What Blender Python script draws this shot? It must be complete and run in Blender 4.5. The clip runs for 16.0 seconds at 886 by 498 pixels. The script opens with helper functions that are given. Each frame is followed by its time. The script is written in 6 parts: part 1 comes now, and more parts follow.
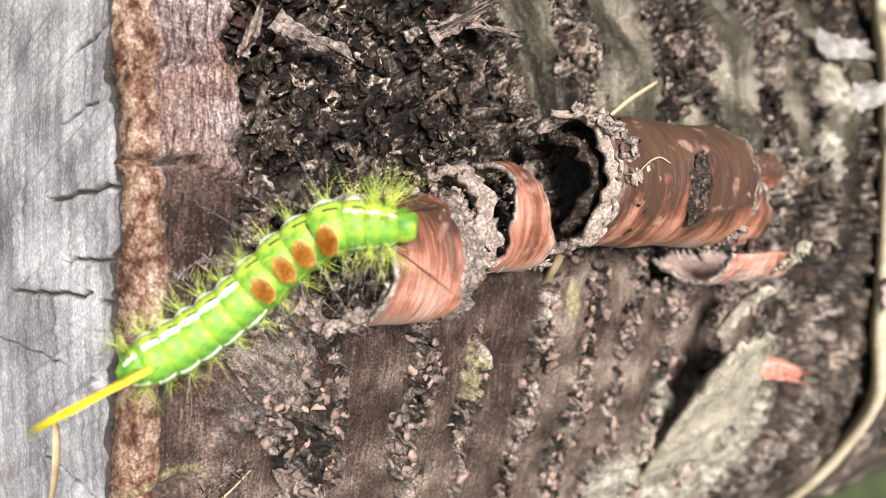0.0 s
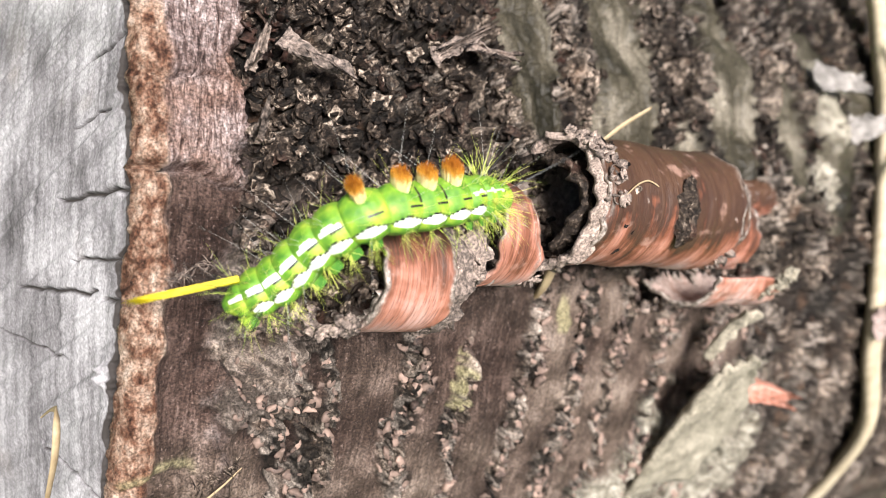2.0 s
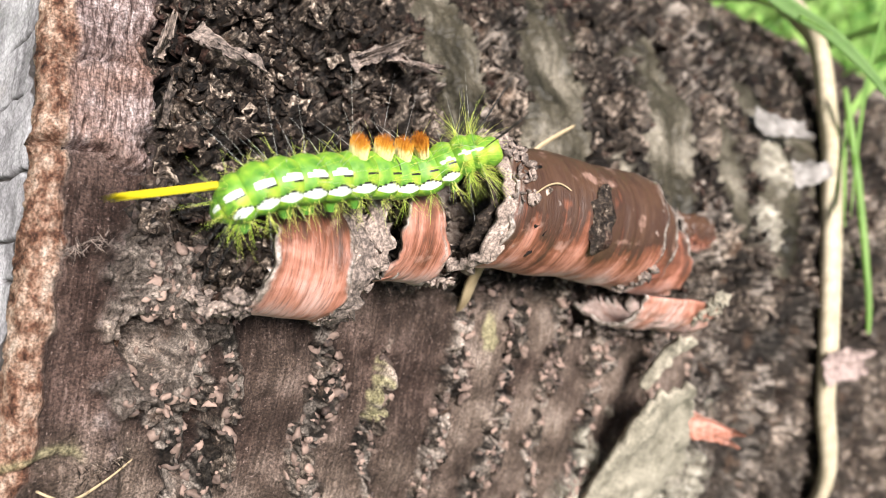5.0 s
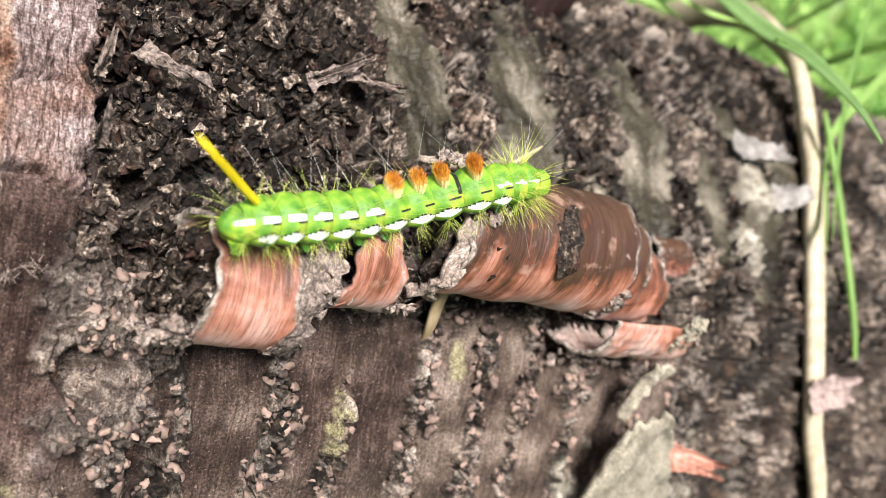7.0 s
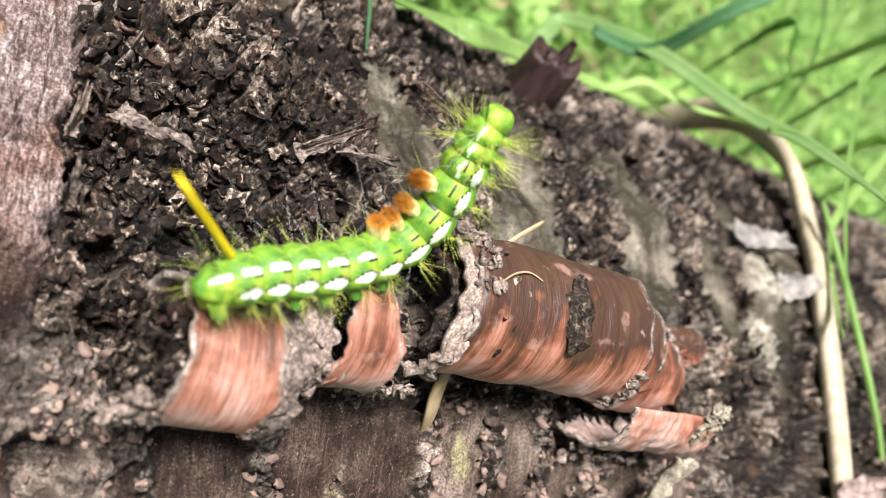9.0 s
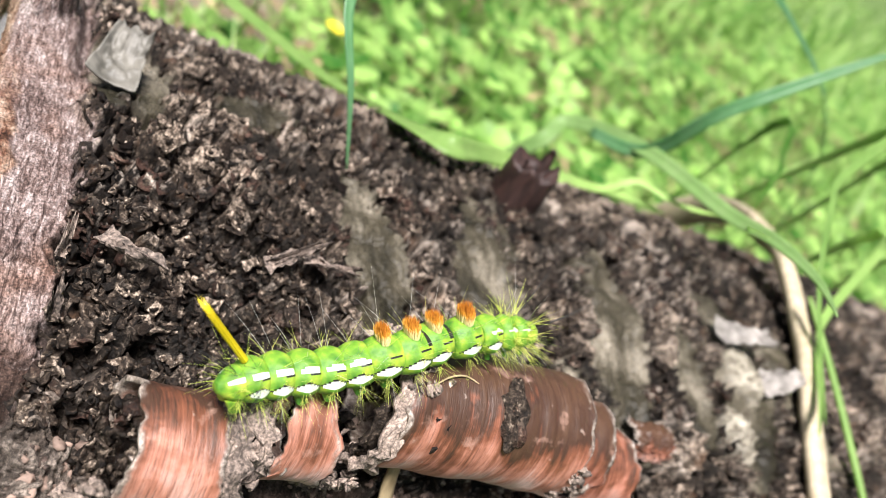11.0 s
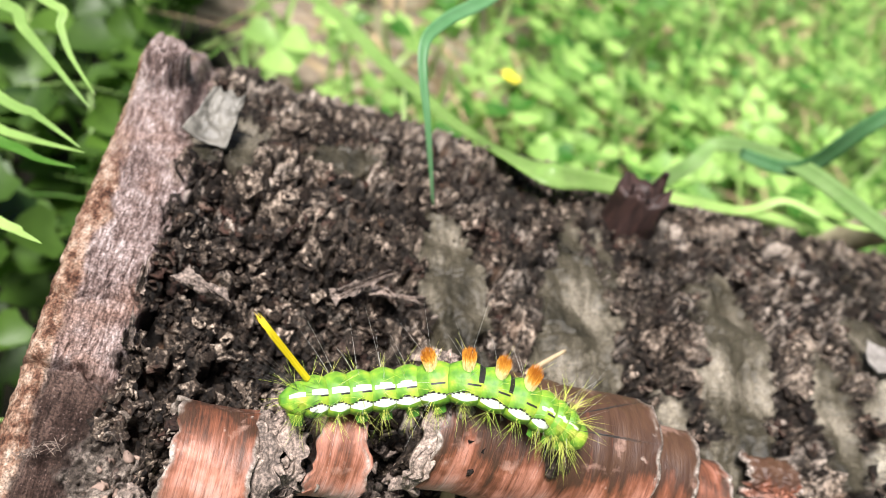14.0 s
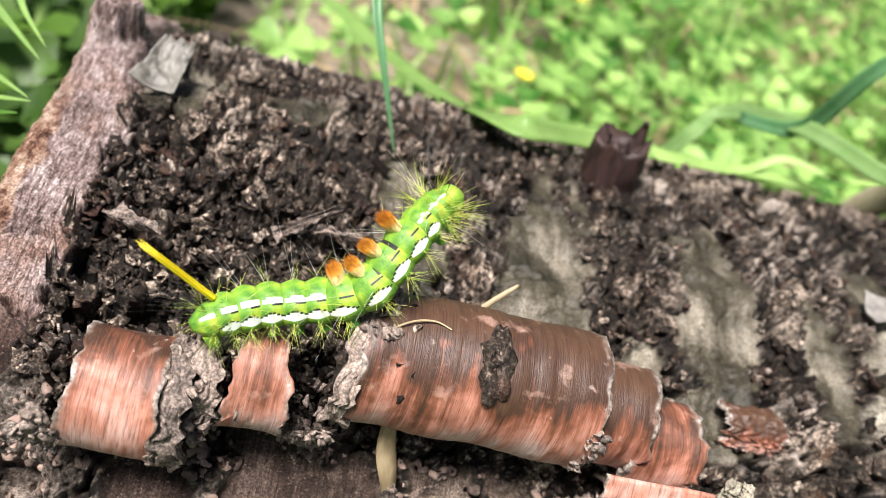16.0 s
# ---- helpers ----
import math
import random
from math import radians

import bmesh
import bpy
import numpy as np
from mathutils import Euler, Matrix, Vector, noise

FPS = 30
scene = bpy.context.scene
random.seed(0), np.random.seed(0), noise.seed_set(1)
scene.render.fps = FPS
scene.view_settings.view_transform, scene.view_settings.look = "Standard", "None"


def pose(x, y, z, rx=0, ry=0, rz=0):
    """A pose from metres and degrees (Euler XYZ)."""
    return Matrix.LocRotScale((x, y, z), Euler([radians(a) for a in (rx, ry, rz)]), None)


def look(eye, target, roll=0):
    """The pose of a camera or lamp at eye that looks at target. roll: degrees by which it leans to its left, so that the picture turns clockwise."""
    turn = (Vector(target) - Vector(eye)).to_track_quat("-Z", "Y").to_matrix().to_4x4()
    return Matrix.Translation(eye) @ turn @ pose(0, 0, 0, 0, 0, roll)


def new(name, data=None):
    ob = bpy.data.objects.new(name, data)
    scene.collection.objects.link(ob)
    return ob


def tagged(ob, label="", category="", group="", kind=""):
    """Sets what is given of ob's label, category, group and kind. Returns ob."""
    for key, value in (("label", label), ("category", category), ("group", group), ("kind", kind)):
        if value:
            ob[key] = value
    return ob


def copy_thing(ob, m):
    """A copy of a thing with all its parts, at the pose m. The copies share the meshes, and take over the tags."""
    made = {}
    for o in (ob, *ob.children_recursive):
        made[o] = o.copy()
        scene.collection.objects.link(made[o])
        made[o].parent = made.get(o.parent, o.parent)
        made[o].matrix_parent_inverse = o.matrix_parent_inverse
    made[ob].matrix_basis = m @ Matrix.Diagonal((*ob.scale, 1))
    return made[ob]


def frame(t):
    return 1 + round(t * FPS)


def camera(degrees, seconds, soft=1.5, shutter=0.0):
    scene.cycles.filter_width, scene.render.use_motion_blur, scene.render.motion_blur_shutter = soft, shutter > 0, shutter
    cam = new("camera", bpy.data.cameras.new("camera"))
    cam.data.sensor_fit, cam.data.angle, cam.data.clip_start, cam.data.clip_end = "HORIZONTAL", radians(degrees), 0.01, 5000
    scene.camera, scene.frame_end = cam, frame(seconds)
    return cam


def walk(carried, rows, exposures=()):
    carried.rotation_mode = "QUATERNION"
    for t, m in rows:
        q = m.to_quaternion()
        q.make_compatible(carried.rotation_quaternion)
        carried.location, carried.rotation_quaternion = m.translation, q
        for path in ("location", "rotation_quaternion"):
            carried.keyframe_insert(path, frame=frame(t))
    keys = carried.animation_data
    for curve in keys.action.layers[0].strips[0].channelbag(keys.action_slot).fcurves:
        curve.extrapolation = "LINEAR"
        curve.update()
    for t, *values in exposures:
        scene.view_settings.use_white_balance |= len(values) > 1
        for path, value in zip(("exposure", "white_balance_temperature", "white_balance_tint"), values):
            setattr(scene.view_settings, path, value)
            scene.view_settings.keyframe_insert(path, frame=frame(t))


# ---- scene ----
cam = camera(56.9, 16.0, soft=0.75)
# A phone held a hand's width from the log: near focus, so the distance goes soft.
cam.data.dof.use_dof = True
cam.data.dof.focus_distance = 0.102
cam.data.dof.aperture_fstop = 23.0
METRES = 0.13
BASE = pose(-0.07505, -0.08115, 0.25505, -60.898, -35.648, -19.121)
ROWS = [
    (0.0, 0.0, 0.0, 0.0, 0.0, 0.0, -0.0),
    (0.5, -0.0035, -0.0053, -0.004, 0.21, -0.09, -0.46),
    (1.0, -0.0038, -0.0104, -0.0051, 0.43, -0.14, -0.84),
    (1.5, -0.0051, -0.0206, -0.0075, 0.48, 0.29, -1.4),
    (2.0, 0.0136, -0.0294, -0.0042, 0.44, 1.18, -2.07),
    (2.5, 0.0483, -0.0328, -0.0361, 0.35, 2.78, -2.65),
    (3.0, 0.0932, -0.0254, -0.0768, 0.23, 4.53, -3.06),
    (3.5, 0.0957, -0.0344, -0.0935, 0.1, 6.03, -3.15),
    (4.0, 0.1028, -0.0266, -0.1003, 0.17, 6.97, -3.07),
    (6.5, 0.1091, -0.0153, -0.0865, 0.04, 8.64, -2.67),
    (7.0, 0.1406, 0.0147, -0.0966, -0.17, 9.87, -2.4),
    (7.5, 0.172, 0.0498, -0.1008, -0.4, 11.74, -1.9),
    (8.0, 0.1766, 0.0848, -0.097, -0.57, 14.07, -1.29),
    (8.5, 0.143, 0.0829, -0.0982, -0.65, 16.6, -0.94),
    (9.0, 0.1318, 0.0942, -0.1378, -0.65, 19.13, -0.9),
    (9.5, 0.1424, 0.0704, -0.1253, -0.83, 22.14, -1.73),
    (12.0, 0.2917, -0.0031, -0.1579, 9.56, 24.95, -3.51),
    (12.5, 0.3059, 0.0126, -0.1534, 13.77, 25.72, -4.88),
    (13.0, 0.363, 0.0364, -0.1645, 15.9, 26.26, -6.06),
    (13.5, 0.4067, 0.0397, -0.1309, 17.25, 26.43, -6.85),
    (14.0, 0.4467, 0.0385, -0.1525, 18.61, 26.73, -7.0),
    (14.5, 0.4674, 0.0482, -0.1789, 19.8, 27.08, -7.05),
    (15.0, 0.4961, 0.0945, -0.1882, 20.91, 27.39, -7.05),
    (15.5, 0.509, 0.1284, -0.2097, 21.54, 27.75, -7.08),
    (16.0, 0.5286, 0.1648, -0.2125, 21.86, 28.12, -7.21),
]
walk(cam, [(t, BASE @ pose(METRES * x, METRES * y, METRES * z, 90 + pitch, roll, yaw)) for t, x, y, z, yaw, pitch, roll in ROWS],
     exposures=[(0.0, 0.80), (16.0, 0.80)])

# ---- light: soft bright overcast day ----
world = bpy.data.worlds.new("sky")
scene.world = world
world.use_nodes = True
wn = world.node_tree
sky = wn.nodes.new("ShaderNodeTexSky")
sky.sky_type, sky.sun_disc = "NISHITA", False
SUN_EL, SUN_AZ = 64.0, 238.0          # degrees; azimuth clockwise from +y
sky.sun_elevation, sky.sun_rotation = radians(SUN_EL), radians(SUN_AZ)
sky.dust_density = 4.0
wn.nodes["Background"].inputs["Strength"].default_value = 0.04
wn.links.new(sky.outputs[0], wn.nodes["Background"].inputs["Color"])
sun = new("sun", bpy.data.lights.new("sun", "SUN"))
sun.data.energy, sun.data.angle, sun.data.color = 5.4, radians(20), (1.0, 0.945, 0.94)
az, el = radians(SUN_AZ), radians(SUN_EL)
sun.matrix_world = look((2 * math.sin(az) * math.cos(el), 2 * math.cos(az) * math.cos(el), 2 * math.sin(el)), (0, 0, 0))

# ---- small helpers ----
def part(name, data, material, parent, label=""):
    """Link a bmesh or mesh as one object under a thing."""
    if isinstance(data, bmesh.types.BMesh):
        me = bpy.data.meshes.new(name)
        data.to_mesh(me)
        data.free()
    else:
        me = data
    if not me.materials and material is not None:
        for m in (material if isinstance(material, (list, tuple)) else [material]):
            me.materials.append(m)
    ob = new(name, me)
    ob.parent = parent
    return tagged(ob, label)


def thing(name, label, category, group="", kind=""):
    return tagged(new(name), label, category, group, kind)


def mesh_from(name, verts, faces, smooth=True):
    me = bpy.data.meshes.new(name)
    me.from_pydata([tuple(v) for v in verts], [], faces)
    if smooth:
        me.polygons.foreach_set("use_smooth", [True] * len(me.polygons))
    me.update()
    return me


def grid_faces(nu, nv, wrap_v=False, base=0):
    last = nv if wrap_v else nv - 1
    return [(base + i * nv + j, base + (i + 1) * nv + j, base + (i + 1) * nv + (j + 1) % nv, base + i * nv + (j + 1) % nv)
            for i in range(nu - 1) for j in range(last)]


# numpy noise for relief
def lattice(ix, iy, iz, seed):
    h = (ix.astype(np.int64) * 374761393 + iy.astype(np.int64) * 668265263 + iz.astype(np.int64) * 2147483647 + seed * 974634777) & 0xFFFFFFFF
    h = ((h ^ (h >> 13)) * 1274126177) & 0xFFFFFFFF
    h = ((h ^ (h >> 16)) * 2246822519) & 0xFFFFFFFF
    return ((h ^ (h >> 15)) & 0xFFFFFF) / float(0xFFFFFF)


def vnoise(x, y, seed=0, z=0.0):
    z = np.zeros_like(x) + z
    ix, iy, iz = np.floor(x), np.floor(y), np.floor(z)
    fx, fy, fz = x - ix, y - iy, z - iz
    fx, fy, fz = (f * f * f * (f * (f * 6 - 15) + 10) for f in (fx, fy, fz))
    out = 0.0
    for dx in (0, 1):
        for dy in (0, 1):
            w = (fx if dx else 1 - fx) * (fy if dy else 1 - fy)
            out = out + w * lattice(ix + dx, iy + dy, iz, seed)
    return out * 2 - 1


def fbm(x, y, octaves=4, seed=0, gain=0.5):
    total, amp = 0.0, 1.0
    for o in range(octaves):
        total = total + amp * vnoise(x * 2 ** o + 17.3 * o, y * 2 ** o - 9.1 * o, seed + o)
        amp *= gain
    return total


def cells(x, y, seed=0):
    """Nearest and second cell distance, the cell's random number, and the way from its centre."""
    ix, iy = np.floor(x), np.floor(y)
    f1, f2 = np.full_like(x, 9.0), np.full_like(x, 9.0)
    rnd, ox, oy = np.zeros_like(x), np.zeros_like(x), np.zeros_like(x)
    zero = np.zeros_like(x)
    for dx in (-1, 0, 1):
        for dy in (-1, 0, 1):
            cx, cy = ix + dx, iy + dy
            px = cx + 0.1 + 0.8 * lattice(cx, cy, zero, seed)
            py = cy + 0.1 + 0.8 * lattice(cx, cy, zero + 1, seed)
            d = np.hypot(x - px, y - py)
            near = d < f1
            f2 = np.where(near, f1, np.minimum(f2, d))
            rnd = np.where(near, lattice(cx, cy, zero + 2, seed), rnd)
            ox, oy = np.where(near, x - px, ox), np.where(near, y - py, oy)
            f1 = np.where(near, d, f1)
    return f1, f2, rnd, ox, oy


def step(x, a, b):
    t = np.clip((x - a) / (b - a), 0, 1)
    return t * t * (3 - 2 * t)


# ---- materials ----
class Nodes:
    def __init__(self, name):
        self.mat = bpy.data.materials.new(name)
        self.mat.use_nodes = True
        self.tree = self.mat.node_tree
        self.bsdf = self.tree.nodes["Principled BSDF"]
        self.out = self.tree.nodes["Material Output"]
        self.coords = self.tree.nodes.new("ShaderNodeTexCoord")

    def add(self, kind, **inputs):
        n = self.tree.nodes.new(kind)
        for key, value in inputs.items():
            key = key.replace("_", " ")
            if isinstance(value, bpy.types.NodeSocket):
                self.tree.links.new(value, n.inputs[key])
            else:
                n.inputs[key].default_value = value
        return n

    def link(self, a, b):
        self.tree.links.new(a, b)

    def scaled(self, sx, sy, sz, source="Object"):
        return self.add("ShaderNodeMapping", Vector=self.coords.outputs[source], Scale=(sx, sy, sz)).outputs[0]

    def noise(self, vec, scale, detail=4.0, rough=0.6, distort=0.0):
        return self.add("ShaderNodeTexNoise", Vector=vec, Scale=scale, Detail=detail, Roughness=rough, Distortion=distort).outputs["Fac"]

    def ramp(self, fac, *stops):
        n = self.add("ShaderNodeValToRGB", Fac=fac)
        el = n.color_ramp.elements
        while len(el) < len(stops):
            el.new(0.5)
        for e, (p, c) in zip(el, stops):
            e.position, e.color = p, (*c, 1)
        return n.outputs[0]

    def mix(self, fac, a, b, blend="MIX"):
        n = self.tree.nodes.new("ShaderNodeMix")
        n.data_type, n.blend_type = "RGBA", blend
        for sock, value in ((n.inputs[0], fac), (n.inputs[6], a), (n.inputs[7], b)):
            if isinstance(value, bpy.types.NodeSocket):
                self.link(value, sock)
            else:
                sock.default_value = value if not isinstance(value, tuple) else (*value, 1)
        return n.outputs[2]

    def math(self, op, a, b=0.0):
        n = self.tree.nodes.new("ShaderNodeMath")
        n.operation = op
        for sock, value in zip(n.inputs, (a, b)):
            if isinstance(value, bpy.types.NodeSocket):
                self.link(value, sock)
            else:
                sock.default_value = value
        return n.outputs[0]

    def stipple(self, colour, scale, amount):
        """Fine dark and light grain over a colour."""
        f = self.noise(self.coords.outputs["Object"], scale, 3, 0.65)
        return self.mix(amount, colour, self.ramp(f, (0.34, (0.18,) * 3), (0.48, (0.9,) * 3), (0.64, (1.9,) * 3)), "MULTIPLY")

    def attr(self, name):
        n = self.tree.nodes.new("ShaderNodeAttribute")
        n.attribute_name = name
        return n.outputs["Fac"]

    def done(self, colour, rough=0.8, bump=None, strength=0.5, distance=0.0004, **extra):
        b = self.bsdf
        for key, value in {"Base Color": colour, "Roughness": rough, **extra}.items():
            if isinstance(value, bpy.types.NodeSocket):
                self.link(value, b.inputs[key])
            else:
                b.inputs[key].default_value = (*value, 1) if isinstance(value, tuple) and "Color" in key else value
        if bump is not None:
            n = self.add("ShaderNodeBump", Height=bump, Strength=strength, Distance=distance)
            self.link(n.outputs[0], b.inputs["Normal"])
        return self.mat


def make_bark():
    m = Nodes("weathered_bark")
    obj = m.coords.outputs["Object"]
    grain = m.noise(obj, 1000, 8, 0.72)
    patch = m.noise(obj, 130, 4, 0.6)
    chip = m.attr("chip")
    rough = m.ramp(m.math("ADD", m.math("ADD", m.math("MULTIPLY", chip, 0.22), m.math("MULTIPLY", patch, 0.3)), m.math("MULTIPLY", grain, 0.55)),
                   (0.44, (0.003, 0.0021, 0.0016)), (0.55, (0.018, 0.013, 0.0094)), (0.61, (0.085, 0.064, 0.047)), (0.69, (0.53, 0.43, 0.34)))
    rough = m.mix(m.math("MULTIPLY", m.attr("bleach_and_glint"), m.ramp(grain, (0.3, (0.35,) * 3), (0.6, (1, 1, 1)))), rough, (0.62, 0.53, 0.445))
    stain = m.ramp(m.noise(obj, 62, 3, 0.5, 0.5), (0.38, (0.6,) * 3), (0.55, (0, 0, 0)))
    rough = m.mix(stain, rough, m.ramp(grain, (0.38, (0.003, 0.0027, 0.0021)), (0.7, (0.050, 0.044, 0.034))))
    rough = m.mix(m.math("MULTIPLY", m.attr("dark_blotch"), m.ramp(m.noise(obj, 260, 4, 0.6), (0.40, (0.92,) * 3), (0.62, (0.15,) * 3))), rough, m.ramp(grain, (0.4, (0.002, 0.0018, 0.0015)), (0.7, (0.02, 0.017, 0.014))))
    red = m.mix(m.ramp(m.noise(obj, 190, 3, 0.5), (0.60, (0, 0, 0)), (0.72, (0.45, 0.45, 0.45))), rough, (0.15, 0.085, 0.05))
    # bare inner bark, streaked round the log
    fibre = m.noise(m.scaled(2200, 170, 170), 1.0, 6, 0.68, 0.3)
    speck = m.noise(obj, 2300, 2, 0.5)
    bare = m.ramp(m.math("ADD", m.math("MULTIPLY", fibre, 0.38), m.math("MULTIPLY", patch, 0.62)),
                  (0.36, (0.009, 0.005, 0.004)), (0.5, (0.036, 0.021, 0.016)), (0.62, (0.115, 0.075, 0.060)), (0.76, (0.36, 0.27, 0.23)))
    silver = m.ramp(m.math("ADD", m.math("MULTIPLY", fibre, 0.38), m.math("MULTIPLY", patch, 0.62)),
                    (0.36, (0.036, 0.025, 0.018)), (0.5, (0.155, 0.115, 0.088)), (0.62, (0.32, 0.255, 0.205)), (0.76, (0.54, 0.46, 0.40)))
    bare = m.mix(m.attr("silver"), bare, silver)
    bare = m.mix(m.ramp(speck, (0.64, (0, 0, 0)), (0.70, (0.28, 0.28, 0.28))), bare, (0.5, 0.38, 0.33))
    grey = m.ramp(m.math("ADD", m.math("MULTIPLY", m.noise(obj, 75, 4, 0.5, 0.3), 0.75), m.math("MULTIPLY", m.noise(m.scaled(500, 60, 60), 1.0, 3, 0.5), 0.25)), (0.36, (0.016, 0.0145, 0.009)), (0.5, (0.056, 0.049, 0.033)), (0.66, (0.22, 0.196, 0.15)))
    wrinkle = m.noise(m.scaled(2000, 460, 460), 1.0, 7, 0.70, 0.6)
    pink = m.ramp(m.math("ADD", m.math("MULTIPLY", wrinkle, 0.62), m.math("ADD", m.math("MULTIPLY", patch, 0.28), m.math("MULTIPLY", grain, 0.1))),
                  (0.38, (0.022, 0.014, 0.012)), (0.46, (0.13, 0.088, 0.077)), (0.53, (0.29, 0.225, 0.207)), (0.63, (0.58, 0.51, 0.49)))
    rusty = m.ramp(m.noise(obj, 90, 3, 0.5, 0.4), (0.54, (0, 0, 0)), (0.66, (0.55, 0.55, 0.55)))
    pink = m.mix(rusty, pink, m.ramp(wrinkle, (0.36, (0.035, 0.014, 0.008)), (0.62, (0.30, 0.155, 0.095))))
    layers = m.noise(m.scaled(700, 420, 420), 1.0, 6, 0.7)
    cork = m.ramp(m.math("ADD", m.math("MULTIPLY", layers, 0.75), m.math("MULTIPLY", patch, 0.3)), (0.38, (0.022, 0.010, 0.007)), (0.47, (0.14, 0.066, 0.040)), (0.55, (0.31, 0.20, 0.14)), (0.68, (0.56, 0.45, 0.36)))
    moss = m.ramp(grain, (0.3, (0.16, 0.14, 0.06)), (0.6, (0.46, 0.42, 0.24)))
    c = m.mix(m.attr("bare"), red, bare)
    c = m.mix(m.attr("grey"), c, grey)
    c = m.mix(m.attr("band"), c, pink)
    c = m.mix(m.attr("cork"), c, cork)
    lichened = m.ramp(m.noise(obj, 420, 6, 0.65), (0.36, (0.10, 0.085, 0.062)), (0.5, (0.30, 0.275, 0.215)), (0.66, (0.52, 0.485, 0.40)))
    c = m.mix(m.attr("pale"), c, lichened)
    c = m.mix(m.attr("lichen"), c, moss)
    c = m.stipple(c, 3000, 0.75)
    height = m.math("ADD", m.math("ADD", m.math("MULTIPLY", m.math("MULTIPLY", grain, 0.7), m.math("SUBTRACT", 1.0, m.math("MULTIPLY", m.attr("band"), 0.75))), m.math("MULTIPLY", wrinkle, m.math("MULTIPLY", m.attr("band"), 0.6))), m.math("MULTIPLY", fibre, m.math("MULTIPLY", m.attr("bare"), 0.35)))
    gloss = m.mix(m.attr("grey"), m.ramp(grain, (0.3, (0.42,) * 3), (0.7, (0.8,) * 3)), (0.42, 0.42, 0.42))
    return m.done(c, gloss, m.math("MULTIPLY", height, m.math("SUBTRACT", 1.0, m.math("MULTIPLY", m.attr("grey"), 0.8))), 1.0, 0.0012, **{"Specular IOR Level": 0.22})


def make_flake():
    m = Nodes("bark_flake")
    rnd = m.tree.nodes.new("ShaderNodeObjectInfo").outputs["Random"]
    isl = m.tree.nodes.new("ShaderNodeNewGeometry").outputs["Random Per Island"]
    grain = m.noise(m.coords.outputs["Object"], 1100, 5, 0.65)
    f = m.math("ADD", m.math("MULTIPLY", m.math("FRACT", m.math("ADD", rnd, isl)), 0.24), m.math("MULTIPLY", grain, 0.76))
    c = m.ramp(f, (0.36, (0.004, 0.0028, 0.002)), (0.51, (0.028, 0.020, 0.0145)), (0.60, (0.105, 0.080, 0.060)), (0.70, (0.52, 0.425, 0.335)))
    c = m.mix(m.ramp(m.noise(m.coords.outputs["Object"], 150, 3, 0.5), (0.56, (0, 0, 0)), (0.7, (0.6, 0.6, 0.6))), c, (0.085, 0.04, 0.028))
    c = m.stipple(c, 2600, 0.7)
    return m.done(c, 0.6, grain, 0.9, 0.0007, **{"Specular IOR Level": 0.22})


def make_copper():
    m = Nodes("copper_inner_bark")
    streak = m.noise(m.scaled(900, 60, 60), 1.0, 8, 0.66, 0.25)
    fine = m.noise(m.scaled(4200, 260, 260), 1.0, 4, 0.62)
    patch = m.noise(m.scaled(160, 130, 130), 1.0, 4, 0.6, 0.4)
    # weathering over the roll: pale torn rim below, copper in front, dark scorched brown on top
    f = m.math("ADD", m.attr("worn"), m.math("ADD", m.math("MULTIPLY", m.math("SUBTRACT", streak, 0.5), 0.95), m.math("MULTIPLY", m.math("SUBTRACT", patch, 0.5), 1.1)))
    c = m.ramp(f, (0.0, (0.66, 0.48, 0.42)), (0.18, (0.57, 0.34, 0.275)), (0.38, (0.45, 0.20, 0.135)), (0.58, (0.20, 0.072, 0.038)), (0.76, (0.055, 0.026, 0.015)), (1.0, (0.085, 0.042, 0.022)))
    c = m.mix(m.ramp(fine, (0.34, (0.5,) * 3), (0.48, (0, 0, 0))), c, (0.035, 0.016, 0.012))
    c = m.mix(m.ramp(m.noise(m.coords.outputs["Object"], 260, 5, 0.6), (0.60, (0, 0, 0)), (0.70, (0.45,) * 3)), c, (0.50, 0.31, 0.24))
    scab = m.ramp(m.noise(m.coords.outputs["Object"], 520, 4, 0.6), (0.68, (0, 0, 0)), (0.72, (1, 1, 1)))
    c = m.mix(m.math("MULTIPLY", scab, 0.4), c, (0.42, 0.35, 0.30))
    c = m.mix(m.attr("edge"), c, m.ramp(m.noise(m.coords.outputs["Object"], 1300, 6, 0.72), (0.34, (0.05, 0.04, 0.032)), (0.5, (0.24, 0.2, 0.165)), (0.66, (0.56, 0.50, 0.44))))
    return m.done(c, m.ramp(streak, (0.3, (0.38,) * 3), (0.7, (0.62,) * 3)), m.math("ADD", m.math("ADD", streak, patch), m.math("MULTIPLY", fine, 0.35)), 0.4, 0.0006)


